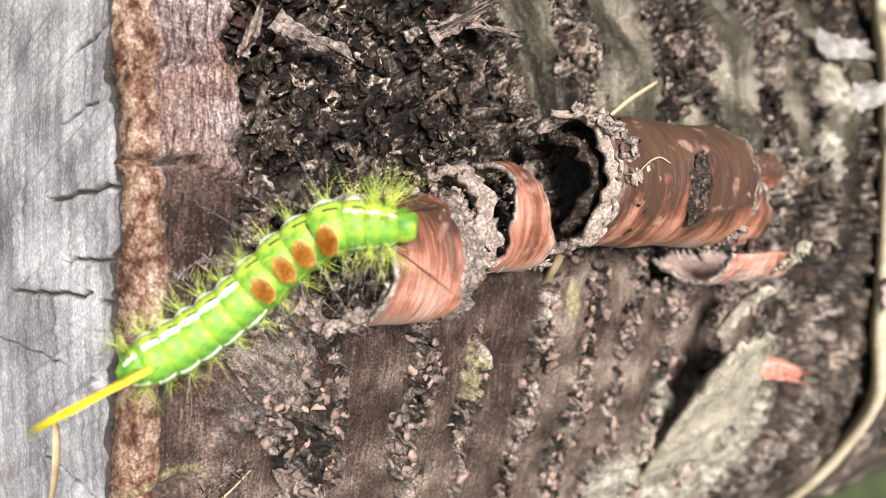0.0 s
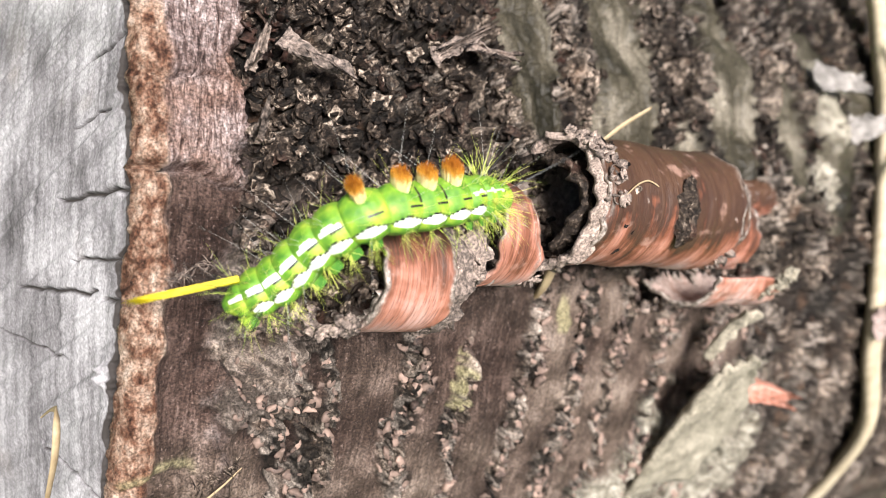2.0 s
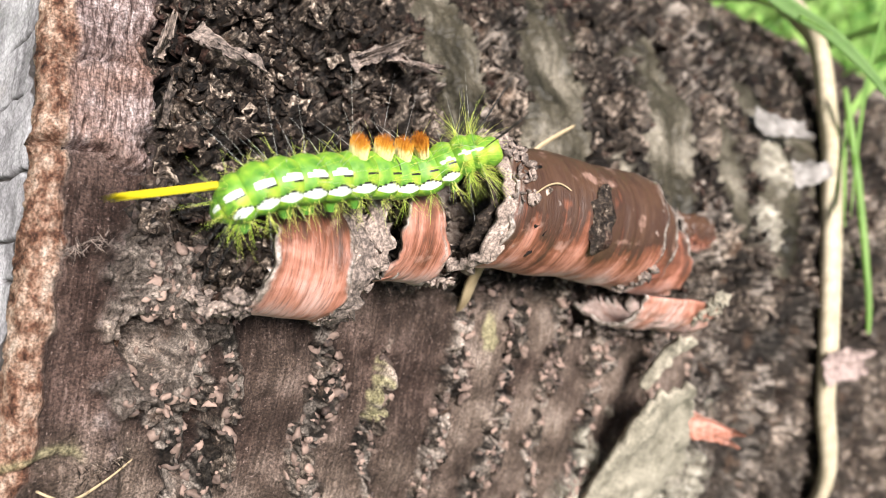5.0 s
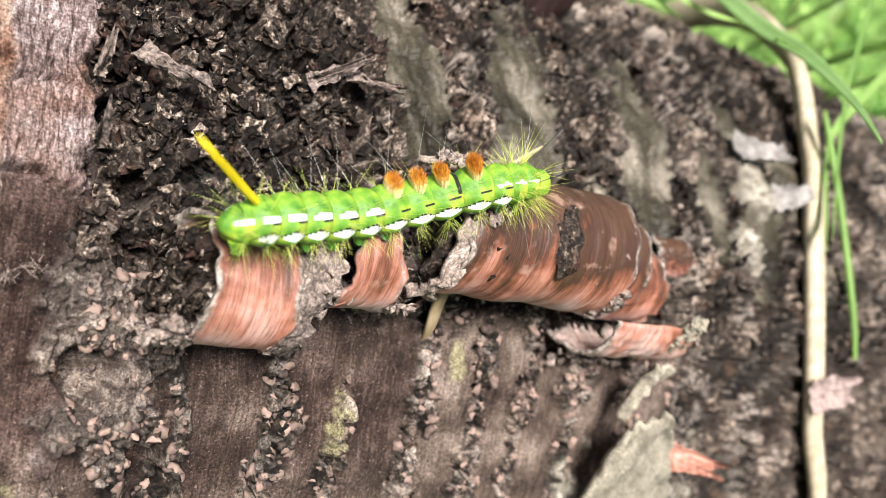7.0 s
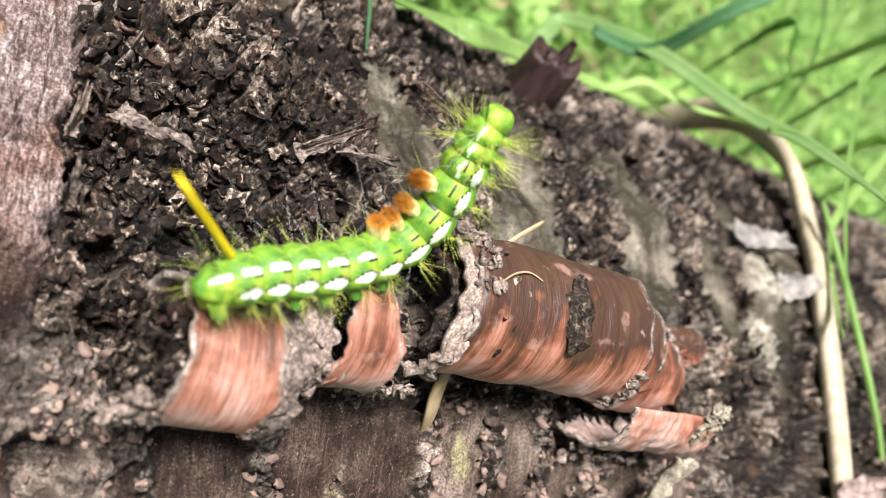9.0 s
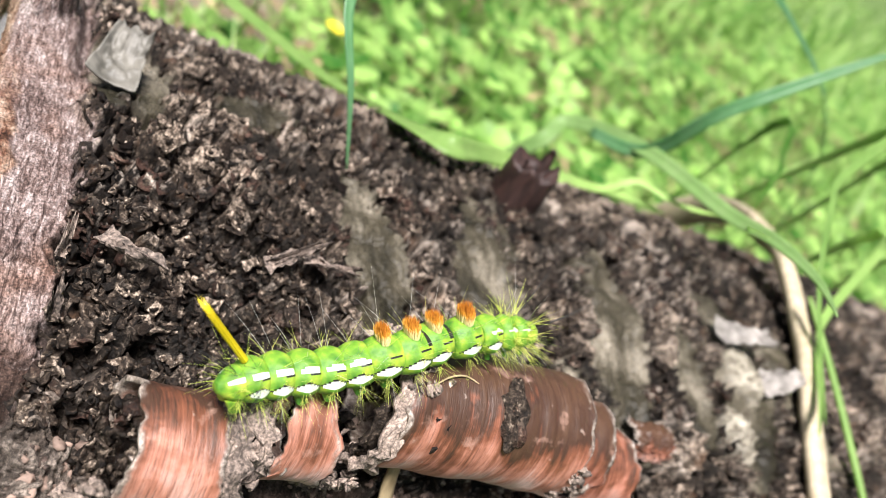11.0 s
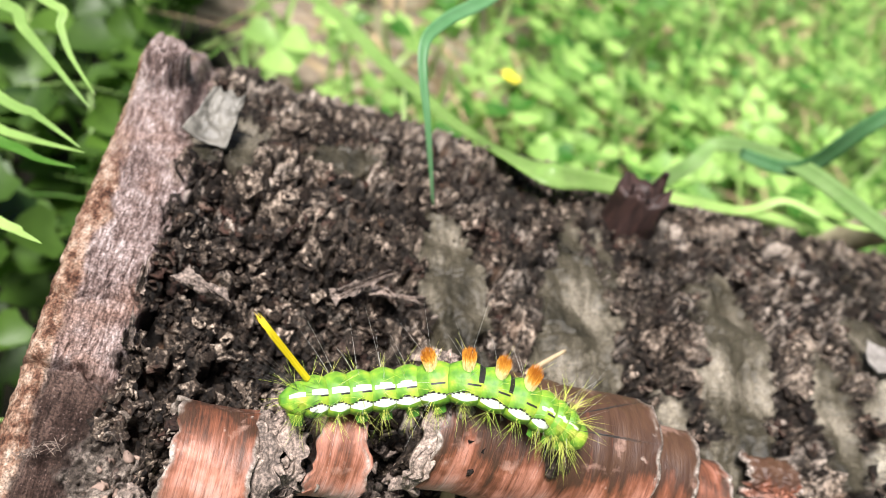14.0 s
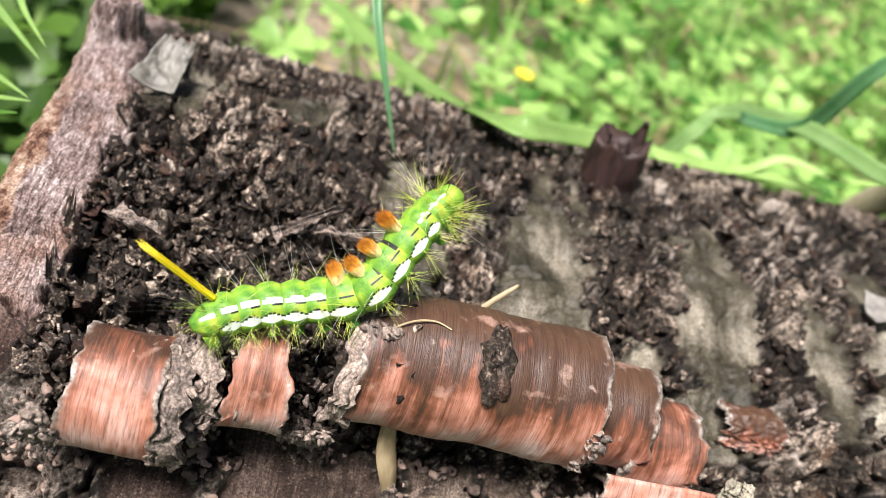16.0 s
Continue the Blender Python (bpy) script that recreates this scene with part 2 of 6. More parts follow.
def make_wood():
    m = Nodes("grey_sawn_wood")
    turned = m.add("ShaderNodeMapping", Vector=m.coords.outputs["Object"], Rotation=(radians(-27), 0, 0)).outputs[0]
    saw = m.noise(m.add("ShaderNodeMapping", Vector=turned, Scale=(200, 45, 800)).outputs[0], 1.0, 6, 0.65)
    blot = m.noise(m.coords.outputs["Object"], 60, 4, 0.6)
    fine = m.noise(m.coords.outputs["Object"], 2500, 3, 0.6)
    f = m.math("ADD", m.math("MULTIPLY", saw, 0.36), m.math("ADD", m.math("MULTIPLY", blot, 0.51), m.math("MULTIPLY", fine, 0.15)))
    c = m.ramp(f, (0.38, (0.075, 0.070, 0.072)), (0.48, (0.225, 0.215, 0.222)), (0.60, (0.47, 0.46, 0.47)))
    c = m.mix(m.ramp(m.noise(m.coords.outputs["Object"], 45, 3, 0.5), (0.58, (0, 0, 0)), (0.75, (0.4, 0.4, 0.4))), c, (0.5, 0.42, 0.34))
    c = m.stipple(c, 2200, 0.3)
    c = m.mix(m.attr("check"), c, (0.03, 0.025, 0.022))
    return m.done(c, 0.8, m.math("ADD", saw, m.math("MULTIPLY", fine, 0.4)), 0.22, 0.0005)


def plain(name, dark, light, scale=400.0, rough=0.6, bump=0.3, detail=4.0, stretch=(1, 1, 1), island=0.0, grainy=0.0, **extra):
    m = Nodes(name)
    f = m.noise(m.scaled(*stretch), scale, detail, 0.6)
    if island:
        isl = m.tree.nodes.new("ShaderNodeNewGeometry").outputs["Random Per Island"]
        rnd = m.tree.nodes.new("ShaderNodeObjectInfo").outputs["Random"]
        f = m.math("ADD", m.math("MULTIPLY", f, 1 - island), m.math("MULTIPLY", m.math("FRACT", m.math("ADD", isl, rnd)), island))
    c = m.ramp(f, (0.25, dark), (0.75, light))
    if grainy:
        c = m.stipple(c, 2800, grainy)
    return m.done(c, rough, f, bump, 0.0003, **extra)


def leaf(name, dark, light, scale=120.0, rough=0.4, through_light=0.55):
    m = Nodes(name)
    isl = m.tree.nodes.new("ShaderNodeNewGeometry").outputs["Random Per Island"]
    rnd = m.tree.nodes.new("ShaderNodeObjectInfo").outputs["Random"]
    f = m.math("ADD", m.math("MULTIPLY", m.noise(m.scaled(1, 1, 1), scale, 4, 0.6), 0.4), m.math("MULTIPLY", m.math("FRACT", m.math("ADD", isl, rnd)), 0.6))
    c = m.ramp(f, (0.2, dark), (0.8, light))
    m.done(c, rough)
    t = m.add("ShaderNodeBsdfTranslucent", Color=c)
    mix = m.add("ShaderNodeMixShader", Fac=through_light)
    m.link(m.bsdf.outputs[0], mix.inputs[1])
    m.link(t.outputs[0], mix.inputs[2])
    m.link(mix.outputs[0], m.out.inputs[0])
    return m.mat


BARK, FLAKE, COPPER, WOOD = make_bark(), make_flake(), make_copper(), make_wood()
PALE = plain("pale_peeled_bark", (0.010, 0.0075, 0.006), (0.40, 0.315, 0.26), 1500, 0.8, 1.0, 8.0, island=0.25, grainy=0.7)
PINKISH = plain("pinkish_worn_bark", (0.07, 0.04, 0.034), (0.55, 0.43, 0.38), 500, 0.7, 0.8, 6.0, (3, 1, 1))
WHITISH = plain("whitish_bark_skin", (0.07, 0.062, 0.052), (0.44, 0.41, 0.375), 330, 0.55, 0.7, 8.0)
GREYSKIN = plain("grey_green_bark_skin", (0.04, 0.039, 0.031), (0.21, 0.20, 0.17), 260, 0.55, 0.5)
LICHENED = plain("pale_lichened_bark", (0.10, 0.090, 0.060), (0.43, 0.39, 0.30), 260, 0.85, 0.9, 9.0, grainy=0.5)
CHAR = plain("black_cambium", (0.003, 0.0026, 0.0022), (0.028, 0.022, 0.018), 1500, 0.8, 1.0, stretch=(1, 1, 1))
STUBWOOD = plain("dark_broken_wood", (0.006, 0.0032, 0.0027), (0.055, 0.026, 0.020), 700, 0.6, 0.8, stretch=(1, 1, 0.3))
CRUMB = plain("pinkish_bark_crumbs", (0.025, 0.0155, 0.012), (0.36, 0.255, 0.20), 1100, 0.75, 0.9, 6.0, island=0.45)
PALESTRAW = plain("bleached_straw", (0.32, 0.26, 0.16), (0.66, 0.57, 0.41), 400, 0.6, 0.4, 6.0, stretch=(1, 1, 0.2))
STRAW = plain("dry_straw", (0.24, 0.17, 0.085), (0.54, 0.43, 0.26), 500, 0.6, 0.4, stretch=(1, 1, 0.2))
GRASS = leaf("grass_blade", (0.10, 0.28, 0.035), (0.56, 0.78, 0.27))
PALEGRASS = leaf("pale_grass_blade", (0.24, 0.46, 0.12), (0.62, 0.80, 0.40))
WEED = leaf("shade_dark_weed_leaf", (0.015, 0.045, 0.006), (0.12, 0.24, 0.03), 90, 0.5, 0.4)
DEADGRASS = leaf("dead_grass", (0.10, 0.06, 0.03), (0.50, 0.38, 0.22), 160, 0.7, 0.2)
BLUEGRASS = leaf("blue_green_grass", (0.14, 0.36, 0.14), (0.44, 0.70, 0.44), 160, 0.35, 0.5)
CLOVER = leaf("clover_leaf", (0.045, 0.19, 0.02), (0.54, 0.82, 0.24), 140, 0.5)
SOIL = plain("dark_soil_and_litter", (0.008, 0.007, 0.004), (0.11, 0.085, 0.05), 60, 0.95, 1.0, 8.0)
YELLOW = plain("yellow_petal", (0.75, 0.55, 0.02), (0.85, 0.72, 0.05), 300, 0.5, 0.1)

def make_green():
    m = Nodes("caterpillar_green")
    spots = m.noise(m.coords.outputs["Object"], 900, 3, 0.5)
    big = m.noise(m.coords.outputs["Object"], 330, 2, 0.5)
    c = m.ramp(m.math("ADD", m.math("MULTIPLY", big, 0.7), m.math("MULTIPLY", spots, 0.3)), (0.36, (0.055, 0.19, 0.018)), (0.5, (0.16, 0.33, 0.026)), (0.62, (0.34, 0.46, 0.045)))
    return m.done(c, 0.58, spots, 0.5, 0.0004, **{"Subsurface Weight": 0.12, "Subsurface Radius": (0.3, 1.0, 0.1), "Subsurface Scale": 0.001})


C_GREEN = make_green()
C_WHITE = plain("caterpillar_white", (0.66, 0.78, 0.62), (0.84, 0.88, 0.80), 800, 0.4, 0.2)
C_PALE = plain("caterpillar_pale_green", (0.42, 0.62, 0.30), (0.70, 0.80, 0.58), 700, 0.4, 0.2)
C_BLACK = plain("caterpillar_black", (0.008, 0.008, 0.008), (0.025, 0.025, 0.02), 800, 0.5, 0.2)
C_HORN = plain("yellow_hair_pencil", (0.62, 0.48, 0.005), (0.82, 0.70, 0.02), 900, 0.45, 0.3, stretch=(0.15, 1, 1))
C_HAIR = plain("yellow_green_hair", (0.38, 0.55, 0.05), (0.80, 0.80, 0.20), 300, 0.45, 0.0, island=0.7)
C_FINE = plain("pale_fine_hair", (0.5, 0.5, 0.46), (0.75, 0.75, 0.7), 300, 0.4, 0.0)
C_DARKHAIR = plain("black_hair", (0.012, 0.012, 0.012), (0.05, 0.05, 0.045), 300, 0.4, 0.0)
def make_tuft():
    m = Nodes("tuft_hair")
    isl = m.tree.nodes.new("ShaderNodeNewGeometry").outputs["Random Per Island"]
    z = m.add("ShaderNodeSeparateXYZ", Vector=m.coords.outputs["Object"]).outputs[2]
    f = m.math("ADD", m.math("MULTIPLY", m.math("SUBTRACT", z, 0.0027), 430), m.math("MULTIPLY", isl, 0.25))
    return m.done(m.ramp(f, (0.0, (0.66, 0.68, 0.30)), (0.46, (0.84, 0.70, 0.34)), (0.68, (0.66, 0.33, 0.04)), (1.0, (0.30, 0.10, 0.010))), 0.7, **{"Specular IOR Level": 0.1})


C_TUFT = make_tuft()

# ---- the log ----
AXIS_Z, R_IN, END_X, FAR_X = 0.08, 0.1068, -0.0446, 0.62


def on_log(x, phi, r):
    """A place by its distance along the log, degrees from the top, and metres from the log's middle line."""
    a = radians(phi)
    return Vector((x, r * math.sin(a), AXIS_Z + r * math.cos(a)))


def blob(s, p, s0, p0, ws, wp, warp):
    return 1 - step(np.hypot((s - s0) / ws, (p - p0) / wp) + warp, 0.75, 1.1)


def relief(s, p):
    """Radius and surface masks of the bark over the distance along the log and the degrees round it."""
    a = p * (math.pi / 180) * 0.109
    wob = fbm(s * 260, a * 260, 3, 5)
    wob2 = fbm(s * 90, a * 90, 3, 9)
    edge = step(s, -0.0345 + 0.0016 * wob, -0.0315 + 0.0016 * wob)          # end band to outer bark
    chunk = blob(s, p, -0.0300, -29.5, 0.0082, 8.0, 0.25 * wob)
    edge = np.maximum(edge, step(chunk, 0.3, 0.7))
    below = 1 - step(p + 1.6 * wob, -29.5, -26.5)                             # stripped side under the rolls
    strips = 0.0
    for s0, w, top in ((-0.0255, 0.0045, -20.0), (-0.0205, 0.0035, -30.0), (-0.0060, 0.0032, -28.0), (0.0040, 0.0018, -33.0), (0.0170, 0.0026, -26.0),
                       (0.0285, 0.0030, -26.0), (0.0395, 0.0030, -24.0), (0.052, 0.0045, -25.0), (0.068, 0.006, -22.0), (0.086, 0.007, -20.0), (0.107, 0.009, -20.0)):
        line = s0 + 0.0016 * vnoise(a * 110 + s0 * 900, a * 0 + 3.0, 21)
        width = w * (0.75 + 0.5 * vnoise(a * 160 + s0 * 500, a * 0, 22))
        strips = np.maximum(strips, (1 - step(np.abs(s - line) / width + 0.35 * wob, 0.6, 1.15)) * step(-p, -top - 2, -top + 2))
    bare = below * (1 - np.maximum(strips, chunk)) * edge
    bare = np.maximum(bare, below * (1 - edge) * step(s, -0.0426 + 0.0006 * wob + 0.0014 * wob2, -0.0416 + 0.0006 * wob + 0.0014 * wob2))
    bare = np.maximum(bare, (1 - edge) * (1 - step(p + 0.4 * wob, -22.6, -21.4)) * step(s, -0.0426 + 0.0006 * wob + 0.0014 * wob2, -0.0416 + 0.0006 * wob + 0.0014 * wob2))
    bare = bare * (1 - 0.85 * step(s + 0.006 * wob2, 0.074, 0.090))
    grey, lip = 0.0, 0.0
    for s0, p0, ws, wp, tilt in ((0.0160, -8.5, 0.0060, 12.0, 0.00012), (0.0395, -8.0, 0.0080, 14.0, -0.00035), (0.0725, -9.0, 0.0085, 14.0, -0.0002), (0.112, -8.0, 0.010, 12.0, 0.0),
                              (0.094, -12.0, 0.004, 8.0, 0.0), (0.134, -11.0, 0.008, 10.0, 0.0), (-0.0275, 5.8, 0.0080, 4.6, 0.0), (-0.004, 8.0, 0.009, 2.6, 0.0), (0.056, -19.0, 0.0045, 6.0, 0.0)):
        d0 = np.hypot((s + tilt * (p - p0) - s0) / ws, (p - p0) / wp) + 0.3 * wob + 0.2 * wob2
        grey = np.maximum(grey, 1 - step(d0, 0.9, 1.0))
        lip = np.maximum(lip, np.exp(-((d0 - 0.92) / 0.07) ** 2))
    grey = grey * edge * (1 - below)
    ring = blob(s, p, 0.0035, -14.0, 0.006, 4.2, 0.2 * wob) * (1 - below)
    bare = np.maximum(bare, 0.35 * chunk * edge)
    band = (1 - edge) * (1 - bare)
    cork = (1 - edge) * (1 - step(s, -0.0426 + 0.0006 * wob + 0.0014 * wob2, -0.0416 + 0.0006 * wob + 0.0014 * wob2)) * (1 - step(p, -4, 6))
    pale = np.clip(blob(s, p, 0.070, -50.0, 0.024, 10.0, 0.35 * wob + 0.3 * wob2) + 0.9 * blob(s, p, 0.1120, -7.0, 0.006, 6.0, 0.35 * wob) + 0.8 * blob(s, p, 0.1040, -17.0, 0.005, 3.0, 0.35 * wob), 0, 1)
    rough = np.clip(edge * (1 - bare) * (1 - 0.93 * grey) * (1 - 0.85 * ring) * (1 - 0.6 * chunk) * (1 - 0.35 * pale), 0, 1)
    # crinkled plates: warped ridges over larger blocks
    wx = s + 0.0020 * vnoise(s * 170, a * 170, 43) + 0.0011 * vnoise(s * 420, a * 420, 45) + 0.0004 * vnoise(s * 1000, a * 1000, 47)
    wy = a + 0.0020 * vnoise(s * 170, a * 170, 44) + 0.0011 * vnoise(s * 420, a * 420, 46) + 0.0004 * vnoise(s * 1000, a * 1000, 48)
    f1, f2, c1, ox, oy = cells(wx * 150, wy * 125, 3)
    block = (c1 - 0.5) * 0.0026 + (ox * (c1 - 0.5) + oy * (np.mod(c1 * 7.3, 1) - 0.5)) * 0.0016 - 0.0046 * (1 - step(f2 - f1, 0.0, 0.20))

    def dome(near, next_one, soft):
        q = np.clip((next_one - near) / soft, 0, 1)
        return np.sqrt(1 - (1 - q) ** 2)

    g1, g2, c2, qx, qy = cells(wx * 380 + 3, wy * 310, 8)
    lump = (c2 - 0.5) * 0.0021 + (qx * (c2 - 0.5) + qy * (np.mod(c2 * 5.1, 1) - 0.5)) * 0.0008 + 0.0024 * (dome(g1, g2, 0.5) - 0.7)
    h1, h2, c3, _, _ = cells(wx * 820, wy * 700, 12)
    crumb = (c3 - 0.5) * 0.0005 + 0.0008 * (dome(h1, h2, 0.6) - 0.6)
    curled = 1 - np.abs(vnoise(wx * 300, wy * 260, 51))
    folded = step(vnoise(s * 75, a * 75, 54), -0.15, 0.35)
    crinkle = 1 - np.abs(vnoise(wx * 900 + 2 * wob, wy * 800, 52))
    # ridge crests paler: worn edges, with their highlights put into the colour
    bleach_and_glint = np.clip(step(curled, 0.90, 0.99) + 0.85 * step(crinkle, 0.88, 0.99), 0, 1) * step(wob2 + 0.6 * wob, -0.3, 0.6)
    fold = folded * (0.0013 * (curled ** 4 - 0.25)) + 0.0005 * (crinkle ** 2 - 0.4)
    fine = fbm(s * 900, a * 900, 3, 31)
    ridged = np.abs(fbm(s * 300, a * 300, 3, 61))
    side = np.where(p < -26, 0.62, 1.0)
    r = R_IN + rough * side * (0.0018 + 1.15 * block + 1.2 * (1 - 0.45 * folded) * (lump + crumb) + 1.25 * fold + 0.00022 * fine - 0.0008 * ridged)
    r = r + (1 - rough) * (0.00016 * fine + 0.0006 * wob2 + 0.00010 * vnoise(s * 1900, a * 150, 71) + 0.0004 * vnoise(s * 300, a * 60, 72))
    tear = np.exp(-((np.mod(p * 0.31 + 0.35 * wob + s * 60, 1) - 0.5) / 0.03) ** 2) * step(vnoise(s * 300, p * 0.5, 84), 0.1, 0.4)
    r = r + 0.0008 * lip * edge * (1 - below) * step(wob, -0.3, 0.3) + grey * (0.0016 + 0.0009 * wob2 - 0.0006 * tear) - ring * 0.0006
    whorl = np.sin(22 * fbm(s * 130, a * 110, 3, 88) + s * 900) * np.maximum(chunk, 0.7 * blob(s, p, -0.0325, -24.0, 0.003, 8.0, 0.2 * wob))
    r = r + 0.0007 * whorl + chunk * (0.0016 + 0.0010 * (dome(g1, g2, 0.5) - 0.6) + 0.0006 * (crinkle ** 2 - 0.4)) + 0.0022 * pale * (1 + 0.5 * wob)
    r = r + 0.0024 * step(s, 0.045, 0.115) + 0.0030 * step(s, 0.11, 0.26)
    # pits and holes
    for s0, p0, ws, wp, deep in ((-0.0228, -38.9, 0.0018, 1.1, 0.005), (-0.0312, -33.4, 0.0040, 1.9, 0.0070), (-0.0300, -17.5, 0.0032, 1.6, 0.0050), (-0.0240, -13.0, 0.0032, 1.4, 0.0045), (-0.0285, -21.5, 0.0028, 1.4, 0.0045),
                              (-0.0265, -25.5, 0.003, 1.6, 0.0045), (-0.0190, -20.0, 0.0035, 1.6, 0.0035), (-0.010, -18.0, 0.0045, 1.8, 0.0040), (0.004, -15.0, 0.004, 2.2, 0.0035), (0.012, -14.0, 0.002, 3.0, 0.003),
                              (-0.0085, -10.0, 0.004, 1.1, 0.0035), (-0.018, -8.0, 0.003, 1.2, 0.0035), (0.026, -13.0, 0.002, 4.0, 0.003), (-0.02, 0.5, 0.005, 0.9, 0.003), (0.0, 1.0, 0.005, 0.8, 0.003)):
        r = r - deep * blob(s, p, s0, p0, ws, wp, 0.3 * wob)
    r = r - rough * (0.0022 + 0.5 * np.clip(-block, 0, 0.004)) * blob(s, p, -0.0180, -16.5, 0.0170, 7.5, 0.3 * wob)
    r = np.maximum(r, 0.1006) + 0.0034 * step(p, 2.0, 9.0) * (1 - step(s, -0.0365, -0.0335))
    # rounded hump at the top corner of the end
    r = r + 0.0062 * blob(s, p, -0.0425, 12.5, 0.0062, 4.6, 0.18 * wob) ** 1.3 * (1 + 0.10 * vnoise(s * 700, a * 700, 141))
    # crack across the end band, and the shrinkage below it
    crack = np.exp(-((p + 21.6 + 0.7 * wob + 40 * (s + 0.04)) / 0.28) ** 2) * (1 - step(s, -0.034, -0.031))
    crack2 = np.exp(-((p + 15.5 + 0.8 * wob) / 0.16) ** 2) * (1 - step(s, -0.036, -0.034)) * 0.5
    r = r - 0.0036 * np.maximum(crack, crack2) - (1 - edge) * 0.0004 + band * 0.0009
    crack3 = np.exp(-((p + 41.6 - 60 * (s + 0.042) + 0.5 * wob) / 0.22) ** 2) * (1 - step(s, -0.036, -0.034))
    r = r - 0.0012 * crack3
    r = r - 0.0014 * step(-s, 0.0435, 0.0462)
    # lip where outer bark ends at the band
    r = r + 0.0012 * np.exp(-((s + 0.0325 - 0.0012 * wob) / 0.0007) ** 2) * step(wob2, -0.35, 0.25)
    lichen = 0.8 * step(fine, -0.1, 0.4) * blob(s, p, 0.0035, -36.5, 0.0014, 2.6, 0.45 * wob) + 0.7 * blob(s, p, 0.024, -31.0, 0.0015, 2.2, 0.5 * wob) + 0.6 * np.exp(-((p + 40.9 - 60 * (s + 0.042) + 0.5 * wob) / 0.35) ** 2) * (1 - step(s, -0.037, -0.035))
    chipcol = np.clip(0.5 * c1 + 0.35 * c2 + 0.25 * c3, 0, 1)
    # near-black blotches over the hollow, behind the rolls and further along
    dark_blotch = np.clip(0.85 * blob(s, p, -0.0180, -17.5, 0.0170, 5.5, 0.35 * wob) + 0.6 * blob(s, p, 0.064, -15.0, 0.020, 5.0, 0.4 * wob) + 0.8 * blob(s, p, 0.010, -20.0, 0.014, 6.0, 0.35 * wob), 0, 1)
    return r, {"dark_blotch": dark_blotch, "bare": bare, "grey": np.maximum(grey, 0.0), "band": band, "cork": cork, "lichen": np.clip(lichen, 0, 1), "silver": np.clip(np.maximum(np.maximum(0.75 * step(-p + 2 * wob2, 37, 46), np.maximum(0.25 * step(s, -0.028, -0.012), step(s, 0.008, 0.03))) * (0.85 + 0.5 * wob2), chunk * 0.4), 0, 1), "pale": pale, "chip": chipcol, "bleach_and_glint": np.clip(bleach_and_glint * rough + chunk * (0.22 + 0.60 * step(crinkle, 0.65, 1.0)) + 0.55 * below * np.maximum(strips, 0.0) * edge * step(crinkle + 0.3 * wob, 0.6, 1.0), 0, 1)}


def rim_wave(p):
    """How the line between wood and bark wanders round the log's end."""
    return 0.0012 * vnoise(p * 0.28, p * 0, 97) + 0.0006 * vnoise(p * 1.1, p * 0, 96) + 0.0002 * vnoise(p * 3.0, p * 0, 98)


